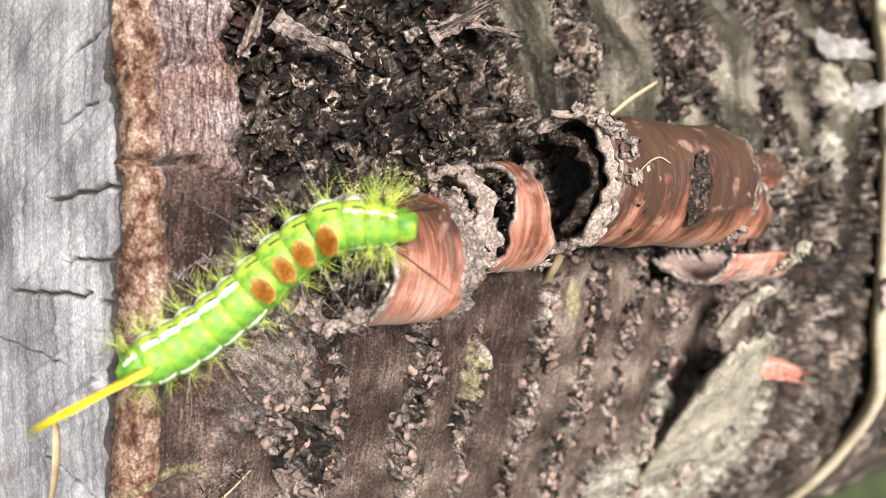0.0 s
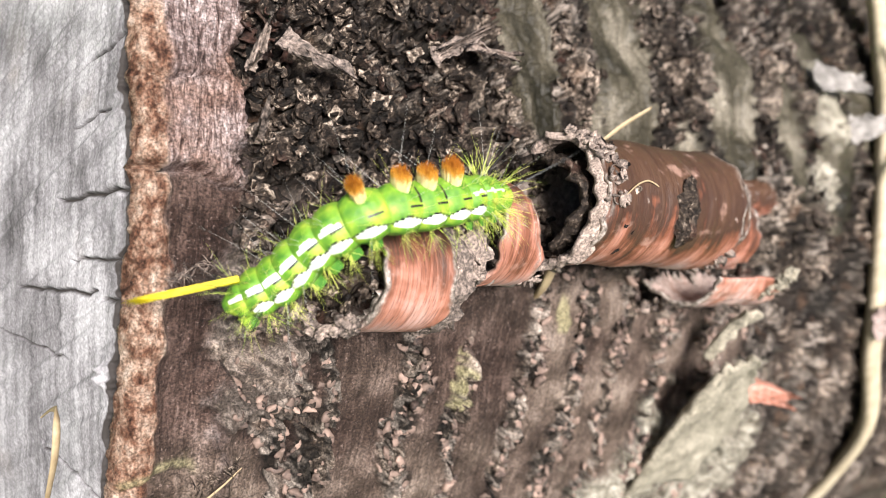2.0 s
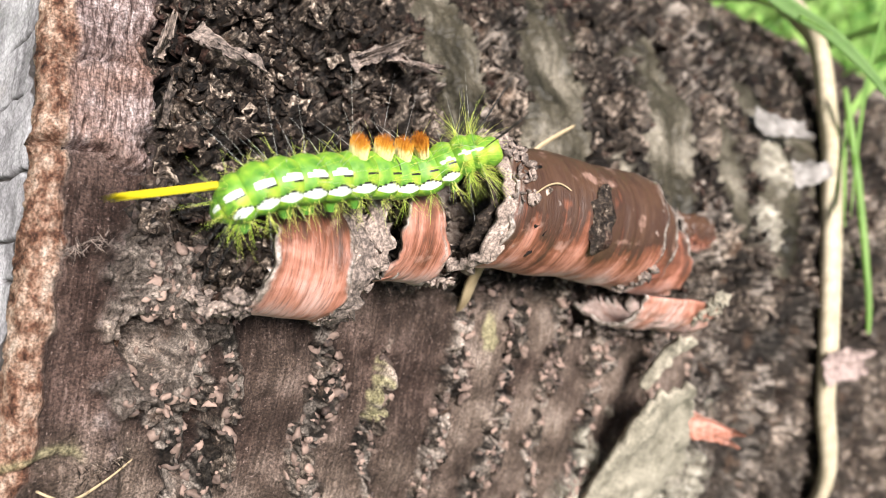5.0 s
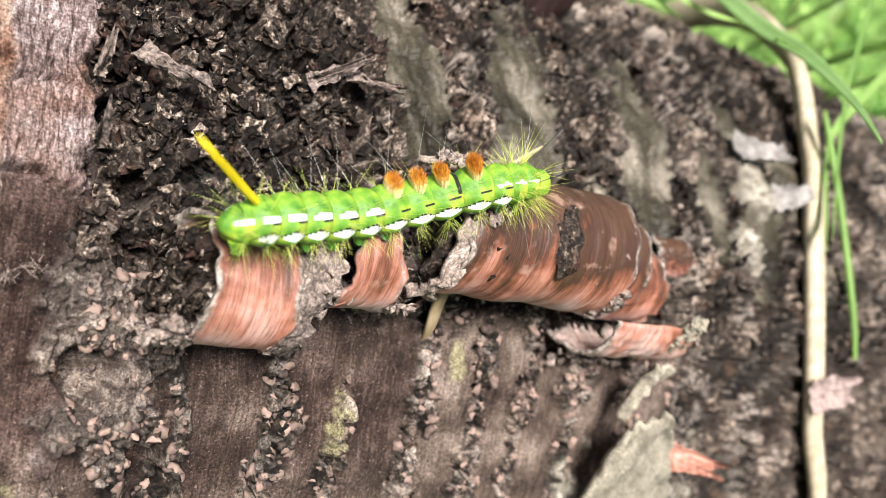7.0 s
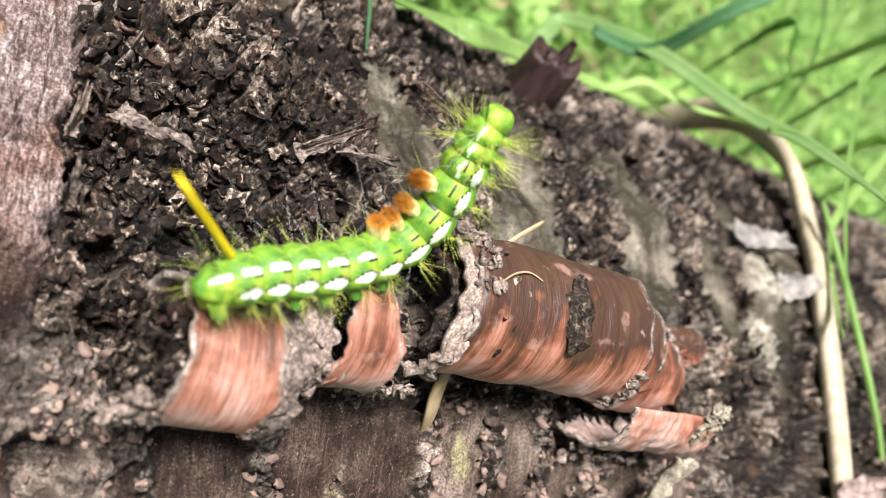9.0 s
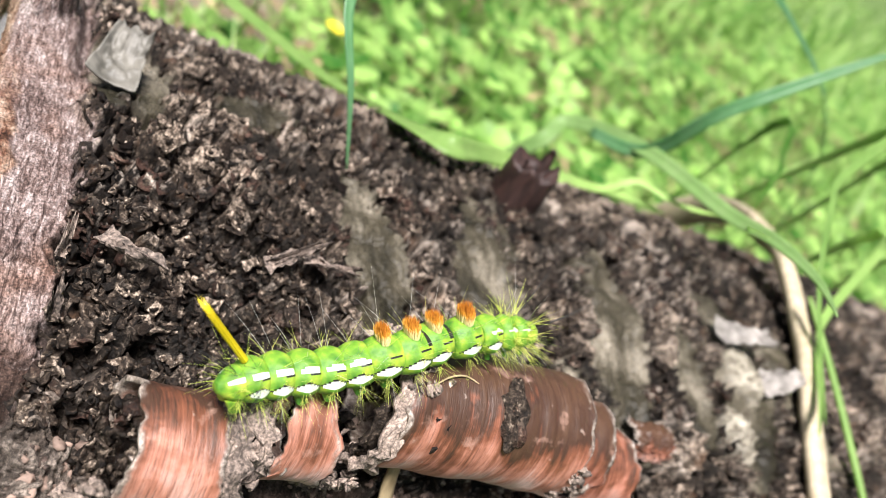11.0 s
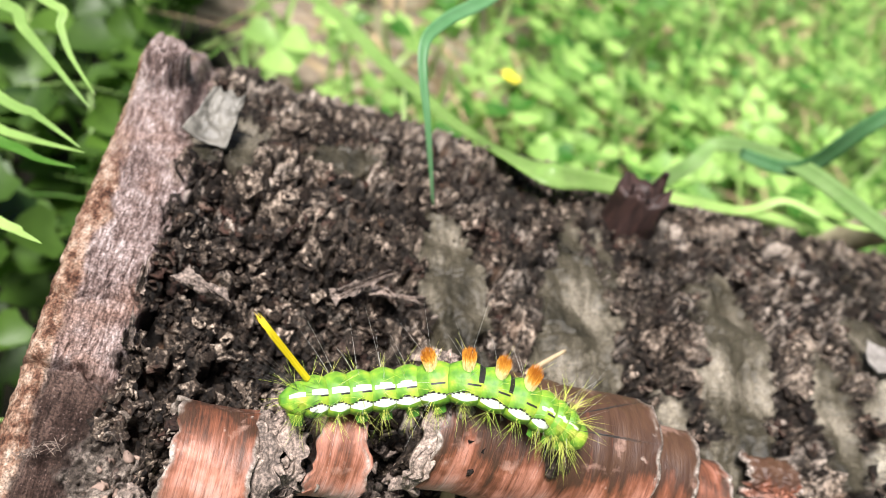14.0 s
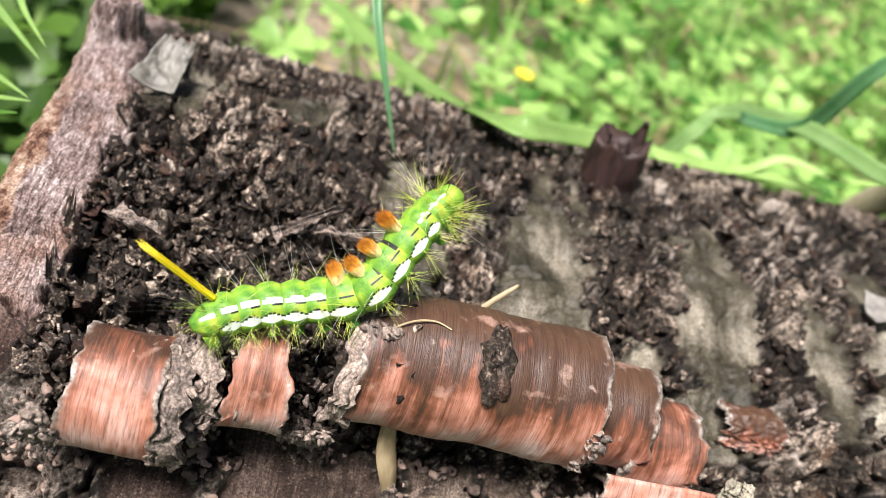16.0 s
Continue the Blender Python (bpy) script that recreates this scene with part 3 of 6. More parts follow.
def make_log():
    log = thing("log", "old felled log with flaking grey-brown bark and sawn end", "log")
    xs = np.concatenate([np.arange(END_X, 0.03, 0.00030), np.arange(0.03, 0.09, 0.00042), np.arange(0.09, 0.2, 0.0011), np.arange(0.2, FAR_X, 0.006)])
    fine_p = np.concatenate([np.arange(-60, -30, 0.2), np.arange(-30, 14, 0.15), np.arange(14, 36, 0.3)])
    ps = np.concatenate([np.arange(-180, -60, 3.0), fine_p, np.arange(36, 180, 3.0)])
    S, Pm = np.meshgrid(xs, ps, indexing="ij")
    r, masks = relief(S.ravel(), Pm.ravel())
    r = r.reshape(S.shape)
    # the bark's cut edge at the end, and its inner side
    wob = fbm(ps * 0.35, ps * 0.0, 4, 77)
    inner = 0.1022 + 0.0003 * wob + rim_wave(ps)
    rows_s, rows_r = [np.full_like(ps, END_X + 0.012), np.full_like(ps, END_X + 0.0003)], [inner, inner]
    for k in range(1, 7):
        f = k / 7
        rows_s.append(END_X - 0.0002 + 0.0004 * vnoise(ps * 1.7, ps * 0 + k * 1.3, 78) - 0.0007 * math.sin(math.pi * f))
        rows_r.append(inner + (r[0] - inner) * f)
    S = np.vstack([np.array(rows_s), S])
    r = np.vstack([np.array(rows_r), r])
    Pm = np.vstack([np.tile(ps, (8, 1)), Pm])
    ang = np.radians(Pm)
    verts = np.stack([S, r * np.sin(ang), AXIS_Z + r * np.cos(ang)], -1).reshape(-1, 3)
    nu, nv = S.shape
    me = bpy.data.meshes.new("bark")
    i, j = np.meshgrid(np.arange(nu - 1), np.arange(nv), indexing="ij")
    jn = (j + 1) % nv
    quads = np.stack([i * nv + j, i * nv + jn, (i + 1) * nv + jn, (i + 1) * nv + j], -1).reshape(-1, 4)
    me.vertices.add(len(verts))
    me.vertices.foreach_set("co", verts.ravel())
    me.loops.add(quads.size)
    me.loops.foreach_set("vertex_index", quads.ravel())
    me.polygons.add(len(quads))
    me.polygons.foreach_set("loop_start", np.arange(0, quads.size, 4))
    me.polygons.foreach_set("use_smooth", np.ones(len(quads), bool))
    me.update(calc_edges=True)
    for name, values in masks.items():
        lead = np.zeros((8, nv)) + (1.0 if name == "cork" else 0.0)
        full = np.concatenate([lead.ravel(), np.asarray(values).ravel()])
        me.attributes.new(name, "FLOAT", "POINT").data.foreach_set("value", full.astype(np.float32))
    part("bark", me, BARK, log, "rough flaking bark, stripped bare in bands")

    # sawn end face with drying checks
    rr = np.concatenate([np.linspace(0.002, 0.05, 12), np.linspace(0.051, 0.0995, 110), [0.0997, 0.0994, 0.0985, 0.0979]])
    pp = np.concatenate([np.arange(-180, -62, 3.0), np.arange(-62, 20, 0.09), np.arange(20, 180, 3.0)])
    Rg, Pg = np.meshgrid(rr, pp, indexing="ij")
    Rf, Pf = Rg.ravel(), Pg.ravel()
    check = np.zeros_like(Rf)
    for p0, r0, p1, r1, w in ((-23.2, 0.0825, -22.5, 0.103, 0.24), (-28.2, 0.0865, -27.1, 0.103, 0.17), (-32.1, 0.072, -30.2, 0.0942, 0.24), (-30.8, 0.0948, -29.9, 0.103, 0.26),
                              (-46.0, 0.082, -44.5, 0.1, 0.15), (-12.6, 0.088, -12.0, 0.099, 0.17), (-53.0, 0.085, -52.0, 0.095, 0.2), (-17.2, 0.086, -16.6, 0.096, 0.12), (-38.5, 0.066, -36.4, 0.088, 0.12)):
        line = p0 + (p1 - p0) * (Rf - r0) / (r1 - r0) + 0.22 * vnoise(Rf * 600, Rf * 0 + p0, 91)
        taper = step(Rf, r0, r0 + 0.004) * (1 - step(Rf, r1 - 0.001, r1 + 0.0003))
        check = np.maximum(check, np.exp(-((Pf - line) / (0.7 * w * (0.35 + 0.65 * taper))) ** 2) * step(taper, 0.0, 0.2))
    Rf = Rf + step(Rf, 0.085, 0.098) * rim_wave(Pf)
    y, z = Rf * np.sin(np.radians(Pf)), Rf * np.cos(np.radians(Pf))
    knot = np.exp(-(((y + 0.0570) / 0.0014) ** 2 + ((z - 0.0790) / 0.0016) ** 2))
    depth = END_X - 0.0004 + 0.0002 * fbm(y * 900, z * 60, 3, 92) + 0.0007 * check - 0.0008 * knot * (1 + vnoise(y * 1500, z * 1500, 93)) + 0.0005 * np.clip((Rf - 0.0955) / 0.0040, 0, 1) ** 3
    # the wood swells out from the saw cut towards the middle
    depth = depth - 0.19 * np.clip(0.0965 - Rf, 0, 0.032)
    depth = depth.reshape(Rg.shape)
    for k, extra in ((-4, 0.0005), (-3, 0.0014), (-2, 0.003), (-1, 0.010)):
        depth[k] = depth[-5] + extra
    depth = depth.ravel()
    check = check.reshape(Rg.shape)
    # rim wall: dark inner layer, with the gap's shade put into the colour
    check[-5:] = 1.0
    check = check.ravel()
    v = np.stack([depth, y, AXIS_Z + z], -1)
    me = mesh_from("end_face", v.tolist(), [f[::-1] for f in grid_faces(len(rr), len(pp), True)])
    me.attributes.new("check", "FLOAT", "POINT").data.foreach_set("value", np.clip(check * 1.3, 0, 1).astype(np.float32))
    part("end_face", me, WOOD, log, "grey weathered sawn wood with drying cracks")
    # dark ridged layer between wood and bark
    cp = np.arange(-180, 180, 0.35)
    rings = []
    for k in range(6):
        f = k / 5
        rr2 = 0.0950 + (0.1050 - 0.0950) * f
        xx = END_X + 0.0012 + 0.0006 * (vnoise(cp * 1.3, cp * 0 + f, 95) + 0.6 * vnoise(cp * 4.0, cp * 0 + f * 2, 94)) * math.sin(math.pi * f) + 0.0012 * (f - 0.5) ** 2 * 4
        rings.append(np.stack([xx, rr2 * np.sin(np.radians(cp)), AXIS_Z + rr2 * np.cos(np.radians(cp))], -1))
    me = mesh_from("cambium", np.concatenate(rings).tolist(), [f[::-1] for f in grid_faces(6, len(cp), True)])
    part("cambium", me, CHAR, log, "black ridged layer between wood and bark")
    # far end and the dark core wood under the bark gap
    bm = bmesh.new()
    bmesh.ops.create_cone(bm, cap_ends=True, segments=64, radius1=0.0980, radius2=0.0980, depth=FAR_X - END_X - 0.012,
                          matrix=pose((FAR_X + END_X) / 2 + 0.006, 0, AXIS_Z, 0, 90, 0))
    part("core_wood", bm, SOIL, log)
    return log


LOG = make_log()


# ---- rolled bark ----
def bark_roll(name, x0, x1, y, z, radius, start, turns, seed, thick=0.0007, ragged=0.0012, lean=0.0, label="", inward=0.07, torn=0.0010, slant0=0.0, slant1=0.0, squash=1.0, worn=1.0, crumple=0.0, material=None):
    """A strip of bark rolled up round a line along the log at (y, z over the log's middle). start: degrees at which its outer, lower end begins.
    slant: how far its two side edges run along the log from the lower end to the top of the roll."""
    nx, na = max(24, int((x1 - x0) / 0.0004)), int(64 * turns) + 10
    U, Wm = np.meshgrid(np.linspace(0, 1, nx), np.linspace(0, 1, na), indexing="ij")
    uf, wf = U.ravel(), Wm.ravel()

    def torn_line(k):
        q = 0.5 * vnoise(wf * 6 * turns + k, wf * 0 + 0.5, seed + k) + 0.5 * vnoise(wf * 25 * turns, wf * 0 + 2.5, seed + 1 + k) + 0.45 * vnoise(wf * 60 * turns, wf * 0 + 1.5, seed + 2 + k)
        return torn * q

    top = np.clip(wf * turns / 0.4, 0, 1.3)
    left, right = x0 + torn_line(0) + slant0 * top, x1 + torn_line(10) + slant1 * top
    x = left + (right - left) * uf
    span = (x1 - x0) / 0.01
    rim = ragged * (vnoise(uf * 4 * span, wf * 0, seed + 4) + 0.7 * vnoise(uf * 13 * span, wf * 0, seed + 5) + 0.5 * vnoise(uf * 40 * span, wf * 0, seed + 6))
    ang = np.radians(start) + 2 * math.pi * turns * wf + (rim / radius) * np.clip(1 - wf * 4, 0, 1)
    rad = radius * (1 - inward * turns * wf) * (1 + 0.04 * vnoise(uf * 1.6 * span, wf * 4, seed + 7) + 0.016 * vnoise(uf * 5 * span, wf * 9, seed + 8)) + lean * (uf - 0.5)
    lift = np.exp(-(uf / (0.1 / span)) ** 2) + np.exp(-((1 - uf) / (0.1 / span)) ** 2)
    rad = rad + 0.0005 * lift * vnoise(wf * 20 * turns, uf * 0, seed + 9) + crumple * (np.abs(vnoise(uf * 9 * span, wf * 26 * turns, seed + 20)) + 0.5 * np.abs(vnoise(uf * 24 * span, wf * 60 * turns, seed + 21)) - 0.3)
    d_side = np.minimum(uf, 1 - uf) * (x1 - x0)
    d_end = wf * turns * 2 * math.pi * radius
    jag = 0.0005 * vnoise(uf * 25 * span, wf * 30, seed + 12)
    jag = jag + 0.0007 * vnoise(uf * 6 * span, wf * 9, seed + 15)
    edge = np.maximum(1 - step(d_side + jag, 0.0001, 0.0006), 1 - step(d_end + jag, 0.0001, 0.0008))
    out = [np.stack([x, y + (rad - k) * np.sin(ang), AXIS_Z + z + squash * (rad - k) * np.cos(ang)], -1) for k in (0.0, thick)]
    verts, n = np.concatenate(out), nx * na
    faces = grid_faces(nx, na) + [f[::-1] for f in grid_faces(nx, na, base=n)]
    for i in range(nx - 1):
        a, b = i * na, (i + 1) * na
        faces.append((a, n + a, n + b, b))
        a, b = a + na - 1, b + na - 1
        faces.append((a, b, n + b, n + a))
    for j in range(na - 1):
        faces.append((j, j + 1, n + j + 1, n + j))
        a = (nx - 1) * na + j
        faces.append((a, n + a, n + a + 1, a + 1))
    me = mesh_from(name, verts.tolist(), faces)
    me.attributes.new("edge", "FLOAT", "POINT").data.foreach_set("value", np.concatenate([edge, np.clip(edge + 0.55, 0, 1)]).astype(np.float32))
    deg = np.degrees(ang) + 14 * vnoise(uf * 5 * span, wf * 3, seed + 13)
    top_worn = worn * np.interp(deg, [-175, -140, -118, -92, -66, -38, 0, 40], [-0.05, 0.03, 0.14, 0.37, 0.62, 0.83, 0.94, 1.0])
    me.attributes.new("worn", "FLOAT", "POINT").data.foreach_set("value", np.concatenate([top_worn, top_worn]).astype(np.float32))
    return part(name, me, material or COPPER, LOG, label)


def make_rolls():
    bark_roll("bark_roll", -0.0252, -0.0140, -0.0531, 0.1044, 0.0077, -152, 1.3, 11, slant0=0.0004, slant1=-0.0004, ragged=0.0016, worn=0.66, label="copper-red rolled strip of bark")
    bark_roll("bark_roll", -0.0090, 0.0006, -0.0492, 0.1077, 0.0072, -148, 1.25, 12, slant0=0.0022, slant1=-0.0020, worn=0.60, label="narrow copper-red rolled strip of bark")
    bark_roll("bark_roll", 0.0062, 0.0398, -0.0453, 0.1116, 0.0093, -146, 1.35, 13, lean=0.0004, ragged=0.0016, slant0=0.0006, slant1=-0.0004, worn=0.98, label="broad copper-red bark roll, hollow inside")
    bark_roll("bark_roll", 0.0385, 0.0490, -0.0440, 0.1083, 0.0074, -140, 1.2, 14, slant1=0.001, worn=1.15, label="dark red rolled bark")
    bark_roll("bark_roll", 0.0480, 0.0590, -0.0450, 0.1046, 0.0070, -165, 1.0, 15, ragged=0.002, torn=0.0016, worn=0.78, label="orange torn bark roll")
    # lower torn lip beyond the rolls
    bark_roll("bark_roll", 0.0420, 0.0635, -0.0505, 0.1050, 0.0085, -178, 0.36, 17, ragged=0.0018, torn=0.0009, worn=0.40, crumple=0.0004, label="torn pale copper bark lip")
    bark_roll("bark_roll", 0.0690, 0.0800, -0.0365, 0.1030, 0.0034, -150, 0.55, 18, ragged=0.002, torn=0.0024, crumple=0.0008, label="orange-brown torn bark roll")
    # cracked pale layers between the rolls
    for x0, x1, y, z, rad, seed in ((-0.0150, -0.0116, -0.0529, 0.1042, 0.0076, 21), (-0.0118, -0.0088, -0.0495, 0.1066, 0.0066, 22), (0.0050, 0.0072, -0.0455, 0.1112, 0.0090, 23), (0.0046, 0.0092, -0.0455, 0.1100, 0.0070, 24)):
        bark_roll("torn_layer", x0, x1, y, z, rad, -155, 0.75, seed, thick=0.0009, torn=0.0018, ragged=0.0014, crumple=0.0008, worn=0.0, material=FLAKE if seed == 24 else PALE, label="pale grey cracked layer of bark")


make_rolls()


# ---- ground ----
def make_soil():
    m = Nodes("dark_soil")
    obj = m.coords.outputs["Object"]
    f = m.noise(obj, 70, 8, 0.65)
    # dark soil, taken near-black to stand in for shade by the log
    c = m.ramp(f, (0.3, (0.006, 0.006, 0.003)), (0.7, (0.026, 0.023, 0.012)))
    spot = m.add("ShaderNodeTexGradient", Vector=m.add("ShaderNodeMapping", Vector=obj, Location=(-0.07 / 0.16, -0.50 / 0.24, 0), Scale=(1 / 0.16, 1 / 0.24, 1)).outputs[0])
    spot.gradient_type = "SPHERICAL"
    patch = m.math("MULTIPLY", m.ramp(spot.outputs["Fac"], (0.05, (0, 0, 0)), (0.4, (1, 1, 1))), m.ramp(m.noise(obj, 25, 4, 0.6), (0.35, (0.3,) * 3), (0.55, (1, 1, 1))))
    c = m.mix(patch, c, m.ramp(f, (0.3, (0.16, 0.12, 0.08)), (0.7, (0.46, 0.38, 0.29))))
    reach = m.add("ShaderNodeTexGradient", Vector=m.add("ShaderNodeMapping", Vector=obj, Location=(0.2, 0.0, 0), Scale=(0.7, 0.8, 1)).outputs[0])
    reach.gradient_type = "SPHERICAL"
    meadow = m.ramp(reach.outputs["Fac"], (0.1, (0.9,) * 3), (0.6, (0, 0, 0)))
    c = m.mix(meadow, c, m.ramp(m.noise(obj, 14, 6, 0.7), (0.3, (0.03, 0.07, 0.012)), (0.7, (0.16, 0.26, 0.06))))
    return m.done(c, 0.95, f, 0.8, 0.004)


def make_ground():
    n = 90
    t = np.linspace(-1, 1, n)
    ax = np.sign(t) * (np.abs(t) ** 3.2) * 60
    X, Y = np.meshgrid(ax, ax, indexing="ij")
    Z = 0.012 * fbm(X.ravel() * 6, Y.ravel() * 6, 3, 3).reshape(X.shape) * np.exp(-np.hypot(X, Y) / 3) - 0.005
    v = np.stack([X, Y, Z], -1).reshape(-1, 3)
    me = mesh_from("ground", v.tolist(), grid_faces(n, n))
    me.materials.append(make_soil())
    tagged(new("ground", me), "dark soil with litter under the grass", "ground", kind="structure")


make_ground()


# ---- plants ----
def blade_mesh(points, width, fold=0.25, tip=True, face=(0, -0.55, 0.83)):
    """A grass blade: a folded tapering strip along a smooth line, with thickness."""
    pts = [Vector(p) for p in points]
    fine = []
    for i in range(len(pts) - 1):
        p0, p1, p2, p3 = pts[max(i - 1, 0)], pts[i], pts[i + 1], pts[min(i + 2, len(pts) - 1)]
        for k in range(6):
            s = k / 6
            fine.append(0.5 * ((2 * p1) + (p2 - p0) * s + (2 * p0 - 5 * p1 + 4 * p2 - p3) * s * s + (3 * p1 - p0 - 3 * p2 + p3) * s ** 3))
    fine.append(pts[-1])
    verts, faces = [], []
    n = len(fine)
    for i, p in enumerate(fine):
        d = (fine[min(i + 1, n - 1)] - fine[max(i - 1, 0)]).normalized()
        side = d.cross(Vector(face))
        side = side.normalized() if side.length > 0.05 else Vector((1, 0, 0))
        up = side.cross(d).normalized()
        f = i / (n - 1)
        w = width * 0.5 * ((1 - f ** 3) * 0.96 + 0.04 if tip else 1) * (0.7 + 0.3 * min(1, f * 4))
        th = width * 0.05 + 0.00005
        for a, b in ((-1, 1), (-0.5, 0.45), (0, 0), (0.5, 0.45), (1, 1)):
            verts.append(p + side * w * a + up * w * fold * b)
        for a, b in ((1, 1), (0, 0), (-1, 1)):
            verts.append(p + side * w * a + up * (w * fold * b - th))
    for i in range(n - 1):
        for j in range(8):
            faces.append((i * 8 + j, i * 8 + (j + 1) % 8, (i + 1) * 8 + (j + 1) % 8, (i + 1) * 8 + j))
    faces += [tuple(range(8))[::-1], tuple((n - 1) * 8 + j for j in range(8))]
    return mesh_from("blade", verts, faces)


def grass_blade(points, width, mat, label, fold=0.25, tip=True, name="grass_blade", category="grass", group="long grass blades by the log", face=(0, -0.55, 0.83)):
    blade = thing(name, label, category, group)
    part("leaf_blade", blade_mesh(points, width, fold, tip, face), mat, blade)
    rib = [Vector(p) - Vector(face) * 0.02 * width for p in points]
    part("midrib", blade_mesh(rib, width * 0.16, 0.0, tip, face), CLOVER, blade, "paler midrib")
    return blade


grass_blade([(0.3200, 0.1300, 0.0000), (0.2400, 0.1000, 0.1900), (0.1300, 0.0720, 0.2450), (0.0600, 0.0620, 0.2400), (0.0256, 0.0520, 0.2245), (0.0136, 0.0400, 0.2165), (0.0052, 0.0300, 0.2136), (0.0019, 0.0220, 0.2106), (0.0063, 0.0120, 0.2010), (0.0122, 0.0066, 0.1880)], 0.0036, BLUEGRASS, "blue-green grass blade bent over the log")
grass_blade([(-0.06, 0.36, 0.0), (-0.0136, 0.25, 0.1033), (0.0189, 0.14, 0.1417), (0.0293, 0.075, 0.1665), (0.0345, 0.0249, 0.1914), (0.0509, 0.0292, 0.1904), (0.0851, 0.0407, 0.1867), (0.1358, 0.0560, 0.1797)], 0.0068, GRASS, "long green grass blade lying behind the log")
grass_blade([(0.0750, 0.1600, 0.0000), (0.0950, 0.1050, 0.1200), (0.1040, 0.0842, 0.1697), (0.1140, 0.0910, 0.1785), (0.1185, 0.0625, 0.1938), (0.1121, 0.0200, 0.2067), (0.1056, 0.0000, 0.2150), (0.0947, -0.0200, 0.2211), (0.0735, -0.0400, 0.2271)], 0.0054, PALEGRASS, "pale green grass blade folded over and lying across the log", face=(-0.75, -0.35, 0.55))
grass_blade([(0.1100, 0.0750, 0.1860), (0.1190, 0.0612, 0.1942), (0.1205, 0.0520, 0.2180), (0.1387, 0.0500, 0.2434), (0.1550, 0.0500, 0.2620)], 0.0044, BLUEGRASS, "blue-green side leaf rising beside the log", face=(-0.6, -0.7, 0.3))
grass_blade([(0.0500, 0.0800, 0.0000), (0.0550, 0.0550, 0.1400), (0.0660, 0.0400, 0.1830), (0.0763, 0.0365, 0.1880), (0.0982, 0.0429, 0.1867), (0.1083, 0.0450, 0.1920), (0.1180, 0.0380, 0.1943), (0.1224, 0.0250, 0.2030), (0.0890, -0.0100, 0.2199)], 0.0026, GRASS, "thin yellow-green grass blade lying along the log")
grass_blade([(0.0982, 0.0429, 0.1867), (0.1120, 0.0440, 0.1873), (0.1221, 0.0414, 0.1880)], 0.0024, GRASS, "short yellow-green grass blade on the log")


def scatter_plants():
    rng = random.Random(7)
    verts, faces = [], []

    def add_blade(x, y, z, h, lean, az, w):
        base = len(verts)
        n = 6
        for i in range(n):
            f = i / (n - 1)
            px = x + math.cos(az) * lean * f * f
            py = y + math.sin(az) * lean * f * f
            pz = z + h * (f - 0.35 * f * f * min(1.0, lean / h))
            ww = w * (1 - f ** 2) + 0.0001
            verts.append((px - math.sin(az) * ww, py + math.cos(az) * ww, pz))
            verts.append((px, py, pz - ww * 0.5))
            verts.append((px + math.sin(az) * ww, py - math.cos(az) * ww, pz))
        for i in range(n - 1):
            for j in (0, 1):
                faces.append((base + i * 3 + j, base + i * 3 + j + 1, base + i * 3 + j + 4, base + i * 3 + j + 3))

    for _ in range(3400):
        y = 0.11 + 1.3 * rng.random() ** 1.7
        x = rng.uniform(-0.55, 0.5 + 1.2 * y)
        if x < -0.03 and y < 0.5 and rng.random() < 0.8:
            continue
        if math.hypot((x - 0.05) / 0.07, (y - 0.45) / 0.14) < 1 and rng.random() < 0.85:
            continue
        add_blade(x, y, 0, rng.uniform(0.04, 0.13), rng.uniform(0.01, 0.11), rng.uniform(0, 6.28), rng.uniform(0.0010, 0.0042))
    for _ in range(60):
        x, y = rng.uniform(-0.4, -0.06), rng.uniform(-0.1, 0.4)
        add_blade(x, y, 0, rng.uniform(0.08, 0.22), rng.uniform(0.03, 0.12), rng.uniform(0, 6.28), rng.uniform(0.001, 0.0022))
    for _ in range(700):
        x, y = rng.uniform(0.2, 1.6), rng.uniform(0.1, 0.5)
        add_blade(x, y, 0, rng.uniform(0.06, 0.2), rng.uniform(0.02, 0.12), rng.uniform(0, 6.28), rng.uniform(0.001, 0.002))
    for _ in range(2600):
        y = 1.0 + 3.5 * rng.random() ** 1.5
        x = rng.uniform(-1.2, 1.5 + 1.2 * y)
        add_blade(x, y, 0, rng.uniform(0.08, 0.22), rng.uniform(0.03, 0.16), rng.uniform(0, 6.28), rng.uniform(0.003, 0.007))
    for _ in range(1500):
        x, y = rng.uniform(0.6, 3.5), rng.uniform(-0.4, 1.6)
        if y < 0.16 and x < 0.7:
            continue
        add_blade(x, y, 0, rng.uniform(0.06, 0.2), rng.uniform(0.03, 0.14), rng.uniform(0, 6.28), rng.uniform(0.002, 0.005))
    me = mesh_from("grass", verts, faces)
    me.materials.append(GRASS)
    tagged(new("grass", me), "dense bright green meadow grass", "grass", kind="stuff")


scatter_plants()


def leaflet(verts, faces, c, out, side, up, size):
    """A heart-shaped leaflet, slightly cupped."""
    base = len(verts)
    ring = [(0.0, 0.0), (0.35, 0.34), (0.72, 0.52), (1.0, 0.36), (0.93, 0.0), (1.0, -0.36), (0.72, -0.52), (0.35, -0.34)]
    verts.append(c + out * size * 0.55 - up * size * 0.08)
    for a, b in ring:
        verts.append(c + out * (a * size) + side * (b * size) + up * size * (0.10 * abs(b) * 2 + 0.05 * a))
    for i in range(8):
        faces.append((base, base + 1 + i, base + 1 + (i + 1) % 8))


